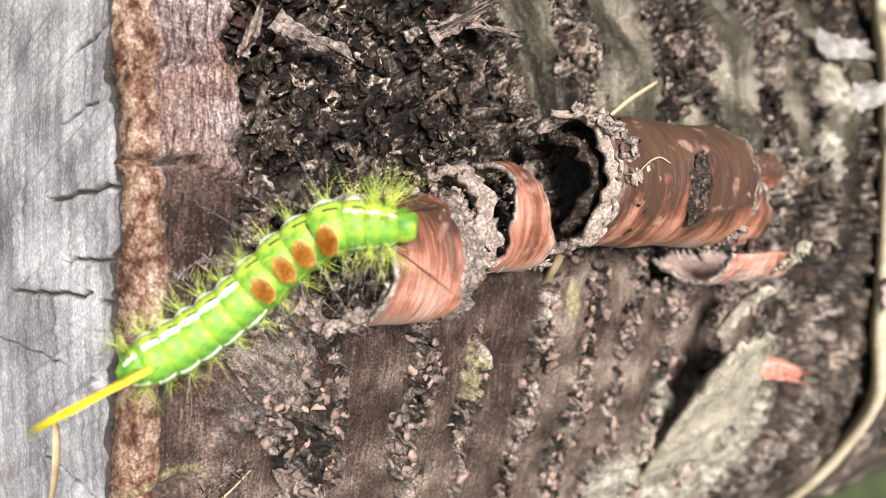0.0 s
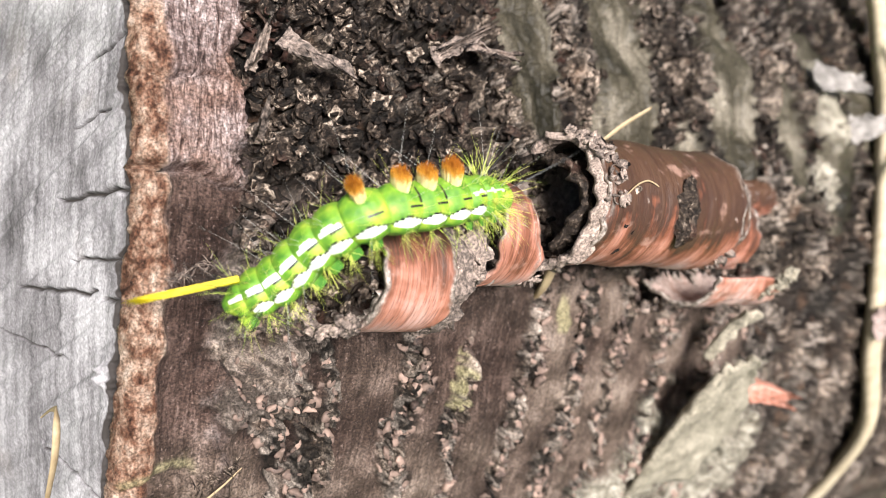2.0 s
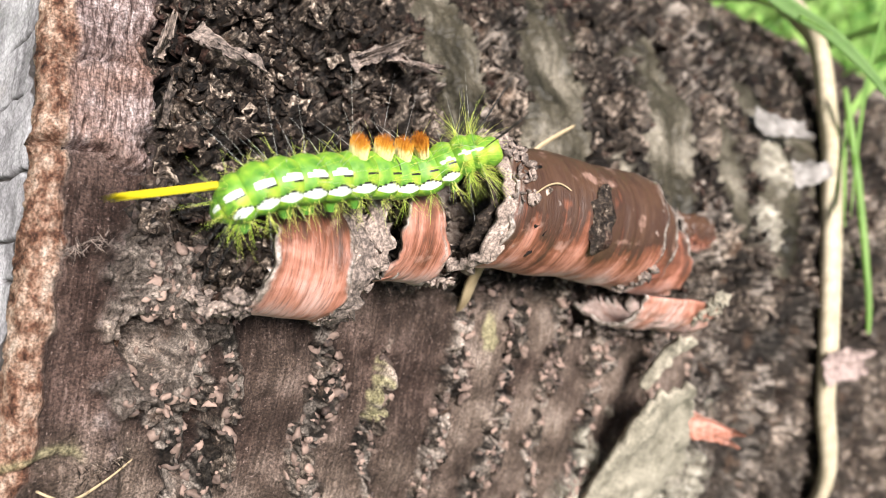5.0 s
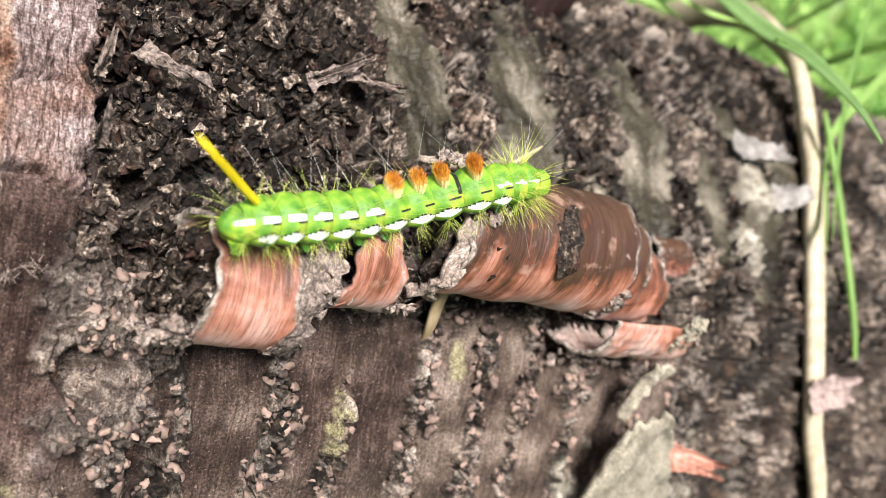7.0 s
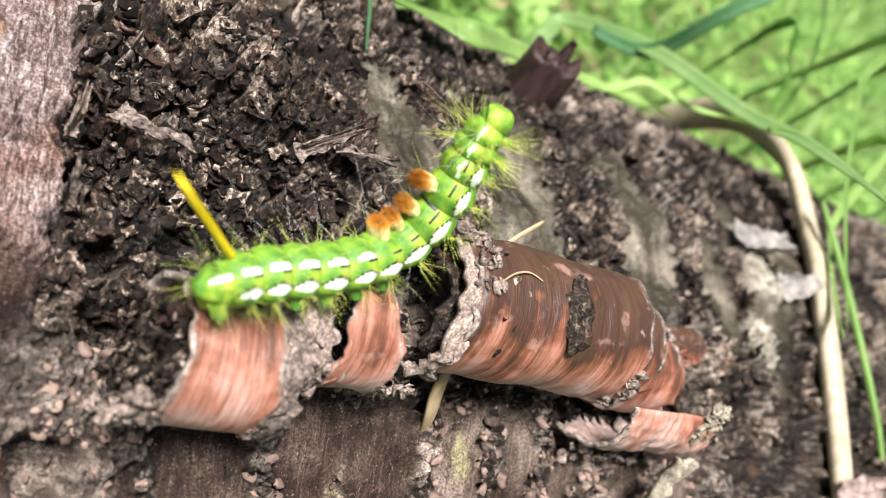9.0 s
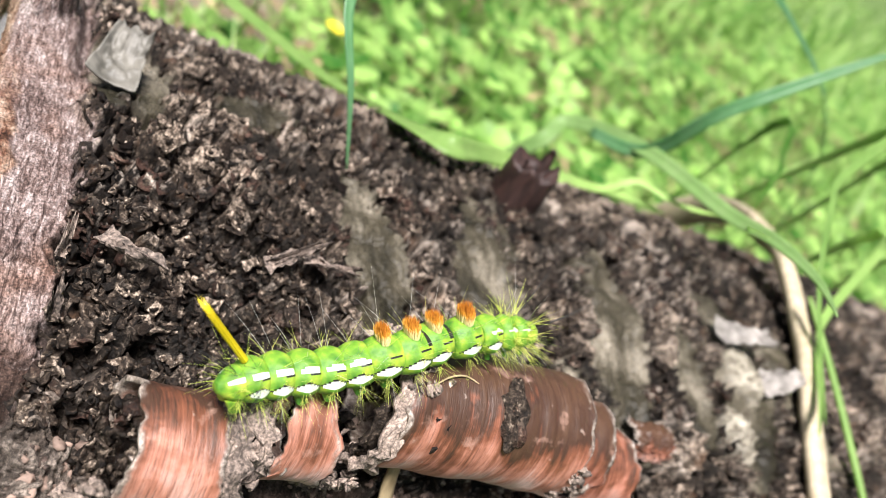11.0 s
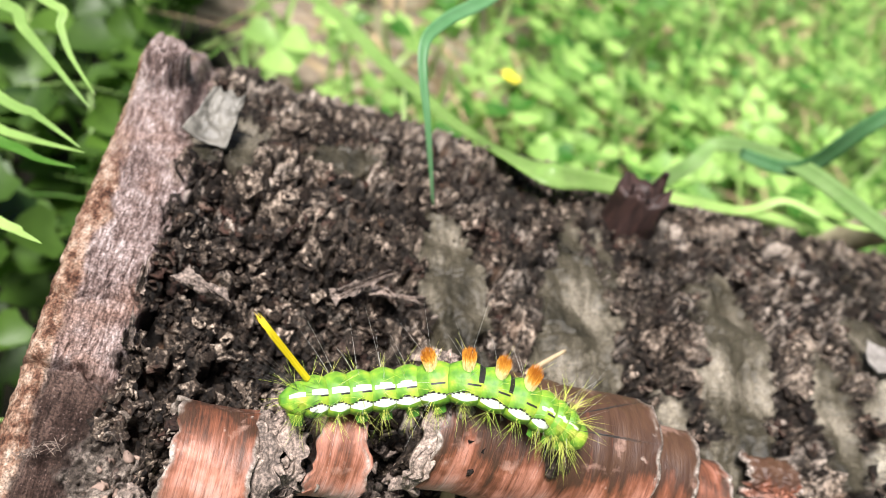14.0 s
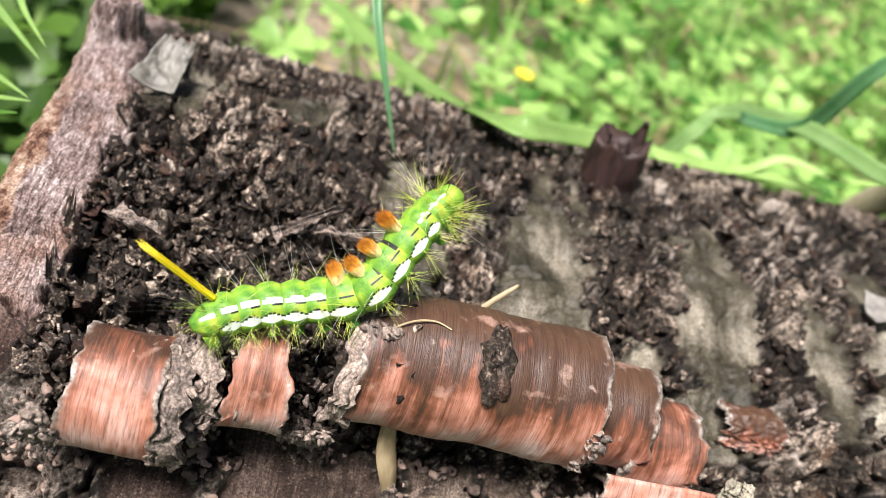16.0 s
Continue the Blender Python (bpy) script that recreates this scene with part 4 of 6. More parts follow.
def scatter_clover():
    rng = random.Random(11)
    verts, faces = [], []
    for _ in range(3000):
        y = 0.115 + 1.1 * rng.random() ** 1.5
        x = rng.uniform(-0.25, 0.45 + 1.1 * y)
        if (x < -0.02 and (y < 0.5 or rng.random() < 0.7)) or (x < 0.12 and rng.random() < 0.4):
            continue
        if math.hypot((x - 0.05) / 0.07, (y - 0.45) / 0.14) < 1:
            continue
        h = rng.uniform(0.03, 0.11)
        az, tilt = rng.uniform(0, 6.28), rng.uniform(0.0, 0.5)
        up = Vector((math.cos(az) * math.sin(tilt), math.sin(az) * math.sin(tilt) - 0.15, math.cos(tilt))).normalized()
        size = rng.uniform(0.006, 0.017)
        c = Vector((x, y, h))
        o = up.orthogonal().normalized()
        turn = rng.uniform(0, 2.0)
        for k in range(3):
            a = turn + k * 2.094
            d = o * math.cos(a) + up.cross(o) * math.sin(a)
            leaflet(verts, faces, c, d, up.cross(d), up, size)
    me = mesh_from("clover", verts, faces)
    me.materials.append(CLOVER)
    tagged(new("clover", me), "patch of bright green clover leaves", "clover", kind="stuff")


scatter_clover()


def scatter_dead_grass():
    """Dry stalks and dead leaves lying on the ground between the plants."""
    rng = random.Random(19)
    verts, faces = [], []
    for _ in range(1500):
        y = 0.12 + 0.9 * rng.random() ** 1.4
        x = rng.uniform(-0.3, 0.45 + 1.0 * y)
        if x < 0.0:
            continue
        az, ln, w, h = rng.uniform(0, 6.28), rng.uniform(0.03, 0.13), rng.uniform(0.0006, 0.0030), rng.uniform(0.004, 0.07)
        base = len(verts)
        for i in range(5):
            f = i / 4
            p = Vector((x + math.cos(az) * ln * f, y + math.sin(az) * ln * f, h + 0.03 * f * (1 - f) + rng.uniform(-0.003, 0.003)))
            ww = w * (1 - 0.8 * abs(f - 0.4))
            for k, dz in ((-1, 0.0), (0, -0.5 * w), (1, 0.0)):
                verts.append(p + Vector((-math.sin(az) * ww * k, math.cos(az) * ww * k, dz)))
        for i in range(4):
            for j in (0, 1):
                faces.append((base + i * 3 + j, base + i * 3 + j + 1, base + i * 3 + j + 4, base + i * 3 + j + 3))
    me = mesh_from("dead_grass", verts, faces)
    me.materials.append(DEADGRASS)
    tagged(new("dead_grass", me), "brown dead stalks lying under the green plants", "dry grass", kind="stuff")


scatter_dead_grass()


def scatter_weeds():
    """Low leaves on the soil past the log's end, their dark green standing in for shade."""
    rng = random.Random(29)
    verts, faces = [], []
    for _ in range(2600):
        x, y = -0.07 - abs(rng.gauss(0, 0.24)), rng.gauss(0.22, 0.26)
        az, tilt = rng.uniform(0, 6.28), rng.uniform(0.1, 0.9)
        up = Vector((math.cos(az) * math.sin(tilt), math.sin(az) * math.sin(tilt), math.cos(tilt)))
        d = up.orthogonal().normalized()
        leaflet(verts, faces, Vector((x, y, rng.uniform(0.015, 0.09))), d, up.cross(d), up, rng.uniform(0.010, 0.024))
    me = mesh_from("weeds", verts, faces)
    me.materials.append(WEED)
    tagged(new("weeds", me), "low weeds on the soil past the log's end, coloured dark as in shade", "weeds", kind="stuff")


scatter_weeds()


def clover_plant(seed):
    """A clover: a leaning stem, its three leaflets, and a second leaf lower down."""
    rng = random.Random(seed)
    plant = thing("clover_plant", "bright green three-leaved clover plant beside the log", "clover", "clover plants beside the log")
    for k in range(2):
        tip = Vector((rng.uniform(-0.02, 0.02), rng.uniform(-0.02, 0.01), rng.uniform(0.05, 0.10) * (1 - 0.35 * k)))
        part("stem", blade_mesh([(0, 0, 0), tuple(tip * 0.5 + Vector((0.003, 0, 0.006))), tuple(tip)], 0.0013, 0.3, False), GRASS, plant)
        up = Vector((rng.uniform(-0.3, 0.3), rng.uniform(-0.5, 0.1), 1)).normalized()
        o = up.orthogonal().normalized()
        for q in range(3):
            a = q * 2.094 + rng.uniform(0, 0.4)
            d = o * math.cos(a) + up.cross(o) * math.sin(a)
            verts, faces = [], []
            leaflet(verts, faces, tip, d, up.cross(d), up, rng.uniform(0.010, 0.015))
            part("leaflet", mesh_from("leaflet", verts, faces), CLOVER, plant)
    return plant


def plant_clover():
    rng = random.Random(23)
    kinds = [clover_plant(k) for k in range(4)]
    for k, ob in enumerate(kinds):
        ob.matrix_basis = pose(0.10 + 0.05 * k, 0.15 + 0.02 * k, 0, 0, 0, 90 * k)
    for _ in range(56):
        copy_thing(rng.choice(kinds), pose(rng.uniform(0.05, 0.45), rng.uniform(0.125, 0.42), rng.uniform(-0.01, 0.02), 0, 0, rng.uniform(0, 360)))


plant_clover()


# ---- the caterpillar ----
SEGMENTS = 13


def add_hair(verts, faces, base, way, length, thick, droop=0.12, steps=4):
    way = way.normalized()
    o = way.orthogonal().normalized()
    q = way.cross(o)
    b0 = len(verts)
    for i in range(steps):
        f = i / steps
        p = base + way * (length * f) + Vector((0, 0, -1)) * (droop * length * f * f)
        for k in range(3):
            a = k * 2.094
            verts.append(p + (o * math.cos(a) + q * math.sin(a)) * thick * (1 - 0.8 * f))
    verts.append(base + way * length + Vector((0, 0, -1)) * droop * length)
    for i in range(steps - 1):
        for k in range(3):
            faces.append((b0 + i * 3 + k, b0 + i * 3 + (k + 1) % 3, b0 + (i + 1) * 3 + (k + 1) % 3, b0 + (i + 1) * 3 + k))
    for k in range(3):
        faces.append((b0 + (steps - 1) * 3 + k, b0 + (steps - 1) * 3 + (k + 1) % 3, len(verts) - 1))


def segment_mesh(i, length, ry, rz):
    """A ring of the body: x runs to the head, z to the back; faces take green, white or black by their place."""
    nx, na = 26, 72
    verts, faces, mats = [], [], []
    rng = np.random.RandomState(100 + i)
    for a in range(nx):
        f = a / (nx - 1) * 2 - 1
        bulge = (1 - abs(f) ** 2.4 * 0.24) * 0.98
        for b in range(na):
            th = 2 * math.pi * b / na            # 0 at the back
            wart = 0.0
            for t0 in (0.55, 1.25, 1.85):
                d = math.hypot((abs(math.pi - abs(th - math.pi)) - t0) / 0.22, f / 0.4)
                wart += (0.045 if t0 < 1.5 else 0.11) * math.exp(-d * d)
            k = bulge * (1 + wart)
            if i == 0:
                k *= 1 - 0.62 * ((1 - f) / 2) ** 2.2
            if i == 12:
                k *= 1 - 0.25 * ((1 + f) / 2) ** 2
            flat = 0.9 if math.cos(th) < -0.6 else 1.0
            verts.append((f * length * 0.5, ry * k * math.sin(th), rz * k * flat * math.cos(th)))
    for a in range(nx - 1):
        for b in range(na):
            faces.append((a * na + b, a * na + (b + 1) % na, (a + 1) * na + (b + 1) % na, (a + 1) * na + b))
            f = (a + 0.5) / (nx - 1) * 2 - 1
            th = math.pi - abs(2 * math.pi * (b + 0.5) / na - math.pi)
            m = 0
            arc = 1.62 + 0.10 * math.cos(f * 2.4)
            if (i < 6 or i > 9) and abs(th - 0.84 - 0.02 * math.sin(f * 5 + i)) < (0.085 if i < 4 else 0.06 if i < 6 else 0.035) + 0.06 * (1 - abs(f - 0.2)) and -0.52 < f < 0.66:
                m = 1 if i < 6 else 3
            if 1 <= i <= 10 and abs(th - (1.56 + 0.32 * f * f)) < 0.05 + 0.12 * (1 - abs(f)) and abs(f) < 0.72:
                m = 1
            if 1 <= i <= 10 and 0.0 < (1.56 + 0.32 * f * f - 0.05 - 0.12 * (1 - abs(f))) - th < 0.08 and -0.95 < f < 0.85:
                m = 2
            if 0.98 <= th < 1.04 and 0.0 < f < 0.75 and 1 <= i <= 10:
                m = 2
            if i in (7, 8) and th < 0.9 and f > 0.62:
                m = 2
            mats.append(m)
    n = len(verts)
    verts += [(-length * 0.5, 0, 0), (length * 0.5, 0, 0)]
    for b in range(na):
        faces.append((n, (b + 1) % na, b))
        faces.append((n + 1, (nx - 1) * na + b, (nx - 1) * na + (b + 1) % na))
        mats += [0, 0]
    me = mesh_from("body_segment", verts, faces)
    for m in (C_GREEN, C_WHITE, C_BLACK, C_PALE):
        me.materials.append(m)
    me.polygons.foreach_set("material_index", mats)
    return me


# centres of the body rings from tail to head; the tufted ones are the longest
RING = (0.035, 0.10, 0.17, 0.245, 0.325, 0.41, 0.50, 0.60, 0.69, 0.785, 0.862, 0.917, 0.965)
GAP = [0.5 * (RING[min(i + 1, 12)] - RING[max(i - 1, 0)]) * (2 if i in (0, 12) else 1) for i in range(13)]


def make_caterpillar():
    cat = thing("caterpillar", "bright green hairy caterpillar with orange-brown tufts and yellow tail pencil", "caterpillar")
    segs = []
    rng = random.Random(3)
    for i in range(SEGMENTS):
        f = (i + 0.5) / SEGMENTS
        size = 1.0
        if i == 0:
            size = 0.80
        elif i == 1:
            size = 0.94
        elif i >= 10:
            size = 1.0 - 0.06 * (i - 9)
        ry, rz, length = 0.00290 * size, 0.00298 * size, 0.0039 * (GAP[i] / 0.077) + (0.0004 if i in (0, 12) else 0.0)
        seg = part("body_segment", segment_mesh(i, length, ry, rz), None, cat)
        segs.append(seg)
        # hair clusters on the warts
        verts, faces = [], []
        for th in (0.55, 1.25, 1.85, 2.25):
            for sgn in (-1, 1):
                normal = Vector((0, sgn * math.sin(th), math.cos(th)))
                base = Vector((rng.uniform(-0.0002, 0.0002), ry * normal.y * 1.02, rz * normal.z * 1.02))
                count = 2 if th < 1 else 6 if th < 2 else 11
                if i in (0, 11, 12):
                    count += 2 if i == 0 else 13
                for _ in range(count):
                    way = normal + Vector((rng.uniform(-0.8, 0.8) + (0.6 if i == 12 else -0.6 if i == 0 else 0), rng.uniform(-0.5, 0.5), rng.uniform(-0.5, 0.5)))
                    ln = rng.uniform(0.0014, 0.0042) * (1.3 if i in (0, 12) else 1) * (1.25 if th < 1 and rng.random() < 0.3 else 1)
                    add_hair(verts, faces, base + Vector((rng.uniform(-0.0003, 0.0003), rng.uniform(-0.0003, 0.0003), rng.uniform(-0.0003, 0.0003))), way, ln, 0.000024, 0.10)
        part("hair", mesh_from("hair", verts, faces), C_HAIR, seg, "yellow-green bristles")
        verts, faces = [], []
        for _ in range(24 if i < 2 else 5):
            th = rng.uniform(-1.9, 1.9)
            way = Vector((rng.uniform(-0.7, 0.4) - (0.8 if i < 2 else 0), math.sin(th), math.cos(th)))
            add_hair(verts, faces, Vector((0, ry * math.sin(th) * 0.9, rz * math.cos(th) * 0.9)), way, rng.uniform(0.005, 0.012), 0.000026 if i < 2 else 0.000019, 0.1, 6)
        part("fine_hair", mesh_from("fine_hair", verts, faces), C_FINE if i > 1 else C_DARKHAIR, seg)
        if i in (6, 7, 8, 9):
            verts, faces = [], []
            tall = 0.0029 + 0.0005 * (i == 9)
            for _ in range(620):
                a, rr = rng.uniform(0, 6.28), math.sqrt(rng.random())
                wide = 0.0014 * rr * math.sin(a)
                b = Vector((0.00078 * rr * math.cos(a), wide, rz * 0.93 * math.sqrt(1 - (wide / ry) ** 2)))
                way = Vector((0.14 * math.cos(a) * rr - 0.06, 0.10 * math.sin(a) * rr, 1))
                add_hair(verts, faces, b, way, tall * rng.uniform(0.42, 1.0) * (1 - 0.30 * rr * rr), 0.00007, 0.0, 3)
            part("tuft", mesh_from("tuft", verts, faces), C_TUFT, seg, "brush of cream hair with orange-brown tip")
        if i in (0, 3, 4, 5, 6, 10, 11, 12):
            for sgn in (-1, 1):
                bm = bmesh.new()
                thin = 0.55 if i >= 10 else 1.0
                bmesh.ops.create_cone(bm, cap_ends=True, segments=10, radius1=0.0007 * thin, radius2=0.0010 * thin, depth=0.0014,
                                      matrix=pose(0, sgn * 0.0012, -rz * 0.86, sgn * 14, 0, 0))
                for vtx in bm.verts:
                    if vtx.co.z < -rz * 1.05:
                        vtx.co.x += 0.0002
                part("leg", bm, C_GREEN, seg)
    # head capsule with jaws side, and the hair pencils beside it
    last = segs[-1]
    bm = bmesh.new()
    bmesh.ops.create_uvsphere(bm, u_segments=20, v_segments=14, radius=0.0018, matrix=Matrix.Translation((0.0016, 0, -0.0005)))
    for v in bm.verts:
        v.co.z *= 1.05
        if v.co.x > 0.0030:
            v.co.x = 0.0030
    for f in bm.faces:
        f.smooth = True
    part("head_capsule", bm, C_GREEN, last, "smooth green head")
    for sgn in (-1, 1):
        verts, faces = [], []
        for _ in range(16):
            add_hair(verts, faces, Vector((0.0005, sgn * 0.0017, 0.0012)), Vector((1 + rng.uniform(-0.03, 0.03), sgn * 0.40 + rng.uniform(-0.03, 0.03), 0.70 + rng.uniform(-0.03, 0.03))), rng.uniform(0.007, 0.0125), 0.000022, 0.0, 4)
        part("hair_pencil", mesh_from("hair_pencil", verts, faces), C_DARKHAIR, last, "long black hair pencil beside the head")
    # the yellow pencil of hair on the tail: a tight tapering bundle
    verts, faces = [], []
    for _ in range(130):
        a, rr = rng.uniform(0, 6.28), 0.00034 * math.sqrt(rng.random())
        add_hair(verts, faces, Vector((0, rr * math.cos(a), rr * math.sin(a))), Vector((-1, rng.uniform(-0.012, 0.012), rng.uniform(-0.012, 0.012))), rng.uniform(0.0085, 0.0122), 0.00011, 0.0, 5)
    horn = part("tail_pencil", mesh_from("tail_pencil", verts, faces), C_HORN, cat, "bright yellow pencil of hair")
    return cat, segs, horn


CATERPILLAR, BODY, HORN = make_caterpillar()
BENDS = []


def bend(t, back, horn, *spine):
    """The body's middle line at a time: (mm along the log, degrees from its top, mm from its middle) for six places, tail to head;
    back: the degrees at which the back faces; horn: how steeply the tail pencil stands."""
    pts = [on_log(spine[k] / 1000, spine[k + 1], spine[k + 2] / 1000) for k in range(0, 18, 3)]
    fine = []
    for i in range(5):
        p0, p1, p2, p3 = pts[max(i - 1, 0)], pts[i], pts[i + 1], pts[min(i + 2, 5)]
        for k in range(16):
            s = k / 16
            fine.append(0.5 * ((2 * p1) + (p2 - p0) * s + (2 * p0 - 5 * p1 + 4 * p2 - p3) * s * s + (3 * p1 - p0 - 3 * p2 + p3) * s ** 3))
    fine.append(pts[-1])
    run = [0.0]
    for a, b in zip(fine, fine[1:]):
        run.append(run[-1] + (b - a).length)
    run = np.array(run) / run[-1]
    xyz = np.array([tuple(p) for p in fine])

    def at(f):
        return Vector([float(np.interp(f, run, xyz[:, k])) for k in range(3)])

    a = radians(back)
    poses = []
    ways = [(at(min(1, f + 0.05)) - at(max(0, f - 0.05))).normalized() for f in RING]
    ups = [None] * SEGMENTS
    for order in (range(6, SEGMENTS), range(6, -1, -1)):
        up = Vector((0, math.sin(a), math.cos(a)))
        for i in order:
            up = (up - ways[i] * up.dot(ways[i])).normalized()
            ups[i] = up
    for f, d, up in zip(RING, ways, ups):
        poses.append(Matrix.Translation(at(f)) @ Matrix((d, up.cross(d), up)).transposed().to_4x4())
    base = (poses[1] @ pose(-0.0011, 0, 0.0027)).translation
    d = poses[1].to_3x3().col[0].normalized()
    a = radians(20 if t > 5 else back - 7 if t >= 1 else back)
    side = Vector((0, math.sin(a), math.cos(a))).cross(d).normalized()
    h = Matrix.Translation(base) @ Matrix((d, side, d.cross(side))).transposed().to_4x4() @ pose(0, 0, 0, 0, horn, 0)
    BENDS.append((t, poses, h))


def motions():
    bend(0, -8, 6, -47.9, -32.5, 113.0,  -42.3, -31.0, 114.0,  -37.6, -29.0, 116.0,  -33.5, -26.6, 118.5,  -29.7, -25.1, 122.0,  -25.1, -25.1, 126.0)
    bend(0.5, -6, 4, -42.7, -32.3, 113.0,  -37.7, -29.8, 115.0,  -33.6, -26.9, 118.0,  -29.4, -25.6, 121.0,  -25.8, -25.0, 125.0,  -21.0, -24.7, 127.0)
    bend(1, 11, 4, -41.7, -31.3, 114.0,  -37.9, -29.3, 116.0,  -34.1, -26.6, 119.0,  -29.8, -24.9, 124.0,  -24.9, -24.6, 127.0,  -17.8, -24.4, 127.0)
    bend(1.5, 22, 4, -38.8, -30.0, 115.0,  -35.3, -28.0, 118.0,  -31.5, -25.9, 121.0,  -28.2, -24.4, 126.0,  -21.6, -23.8, 127.0,  -11.9, -23.4, 127.0)
    bend(2, 31, 20, -38.0, -29.1, 115.0,  -34.0, -27.7, 118.0,  -31.4, -25.5, 122.0,  -28.1, -24.1, 126.0,  -21.1, -23.5, 127.0,  -10.8, -22.6, 127.0)
    bend(2.5, 29, 20, -34.1, -28.7, 118.0,  -31.6, -26.3, 121.0,  -28.9, -24.5, 125.0,  -22.9, -23.8, 127.0,  -14.0, -23.0, 127.0,  -4.8, -21.9, 127.0)
    bend(3, 29, 26, -32.4, -26.4, 121.0,  -31.8, -24.9, 125.0,  -27.5, -24.1, 127.0,  -20.3, -23.6, 127.0,  -12.3, -22.9, 127.0,  -1.6, -21.4, 127.0)
    bend(3.5, 33, 26, -32.2, -26.0, 122.0,  -31.4, -24.7, 126.0,  -25.4, -23.9, 127.0,  -17.4, -23.5, 127.0,  -8.5, -22.3, 127.0,  -0.2, -20.4, 128.0)
    bend(4, 33, 26, -31.9, -25.9, 122.0,  -31.2, -24.8, 126.0,  -25.8, -23.8, 127.0,  -17.6, -23.2, 127.0,  -9.4, -22.3, 127.0,  -3.2, -20.6, 131.0)
    bend(6.5, 29, 30, -27.0, -24.8, 127.0,  -20.1, -23.8, 127.0,  -11.6, -23.1, 127.0,  -2.9, -21.8, 127.1,  2.9, -21.1, 129.6,  8.4, -20.6, 133.1)
    bend(7, 21, 46, -25.5, -24.8, 127.0,  -18.9, -24.1, 127.0,  -10.5, -23.3, 127.0,  -2.0, -22.1, 127.3,  4.9, -21.1, 130.8,  12.5, -20.3, 134.0)
    bend(7.5, 19, 46, -25.5, -24.7, 127.0,  -18.9, -23.8, 127.0,  -11.0, -22.9, 127.0,  -2.9, -21.6, 127.1,  3.6, -20.8, 130.7,  13.0, -19.8, 135.0)
    bend(8, 22, 48, -25.4, -24.8, 127.0,  -19.7, -24.0, 127.0,  -12.1, -23.2, 127.0,  -4.1, -22.1, 127.0,  2.7, -20.5, 130.1,  10.3, -19.5, 135.0)
    bend(8.5, 18, 48, -25.4, -24.9, 127.0,  -20.1, -24.3, 127.0,  -12.7, -23.4, 127.0,  -3.4, -22.3, 127.0,  2.2, -21.0, 131.9,  12.3, -20.1, 139.0)
    bend(9, 32, 54, -25.5, -25.1, 127.0,  -19.0, -24.0, 127.0,  -10.8, -22.9, 127.0,  -3.6, -21.2, 127.0,  -0.9, -19.4, 131.7,  -1.1, -16.8, 140.6)
    bend(9.5, 24, 54, -25.2, -25.2, 127.0,  -19.1, -24.0, 127.0,  -11.6, -23.1, 127.0,  -3.0, -21.1, 127.1,  2.0, -19.1, 129.1,  6.7, -17.8, 132.0)
    bend(12, 16, 54, -12.7, -23.4, 127.0,  -5.5, -22.2, 127.0,  1.5, -21.4, 128.9,  7.6, -20.5, 132.7,  15.5, -19.2, 134.3,  25.1, -17.7, 135.0)
    bend(12.5, 14, 54, -12.2, -23.3, 127.0,  -4.7, -22.0, 127.0,  2.0, -21.3, 129.2,  8.0, -20.3, 132.9,  14.7, -18.3, 134.7,  21.2, -15.7, 136.0)
    bend(12.8, 14, 54, -12.7, -23.2, 127.0,  -5.7, -22.1, 127.0,  0.7, -21.2, 128.4,  6.3, -20.5, 132.0,  11.2, -18.5, 135.0,  14.5, -14.4, 137.0)
    bend(13, 18, 54, -13.2, -23.2, 127.0,  -5.6, -22.3, 127.0,  1.9, -21.6, 129.2,  8.1, -20.1, 132.9,  13.7, -17.5, 135.4,  20.8, -14.4, 138.0)
    bend(13.5, 10, 54, -12.5, -23.3, 127.0,  -5.5, -22.2, 127.0,  1.4, -21.6, 128.9,  7.6, -20.9, 132.7,  15.0, -20.7, 134.0,  24.7, -20.1, 134.0)
    bend(13.8, 10, 54, -12.7, -23.5, 127.0,  -5.6, -22.6, 127.0,  1.3, -21.9, 128.8,  8.2, -21.4, 133.0,  15.9, -21.7, 134.0,  24.9, -22.5, 134.0)
    bend(14, 14, 54, -13.1, -23.5, 127.0,  -5.7, -22.5, 127.0,  1.4, -21.7, 128.8,  7.8, -21.3, 132.8,  15.5, -21.8, 134.0,  23.3, -22.8, 134.0)
    bend(14.5, 14, 54, -13.1, -23.3, 127.0,  -6.3, -22.2, 127.0,  0.7, -21.5, 128.5,  6.9, -20.8, 132.3,  14.0, -19.9, 134.0,  22.2, -18.7, 134.0)
    bend(15, 16, 54, -12.5, -23.2, 127.0,  -6.3, -22.2, 127.0,  0.1, -21.6, 128.1,  5.8, -20.6, 131.7,  9.8, -19.5, 133.6,  13.9, -17.9, 134.0)
    bend(15.5, -10, 54, -12.4, -23.2, 127.0,  -5.8, -21.9, 127.0,  1.2, -21.5, 128.7,  6.9, -20.9, 132.3,  13.8, -19.9, 134.0,  23.5, -18.7, 134.0)
    bend(16, 8, 54, -12.9, -23.8, 127.0,  -6.8, -22.2, 127.0,  0.2, -21.3, 128.2,  5.5, -20.7, 131.5,  8.4, -18.6, 134.3,  12.7, -15.4, 137.0)
    for i, seg in enumerate(BODY):
        walk(seg, [(t, poses[i]) for t, poses, _ in BENDS])
    walk(HORN, [(t, h) for t, _, h in BENDS])


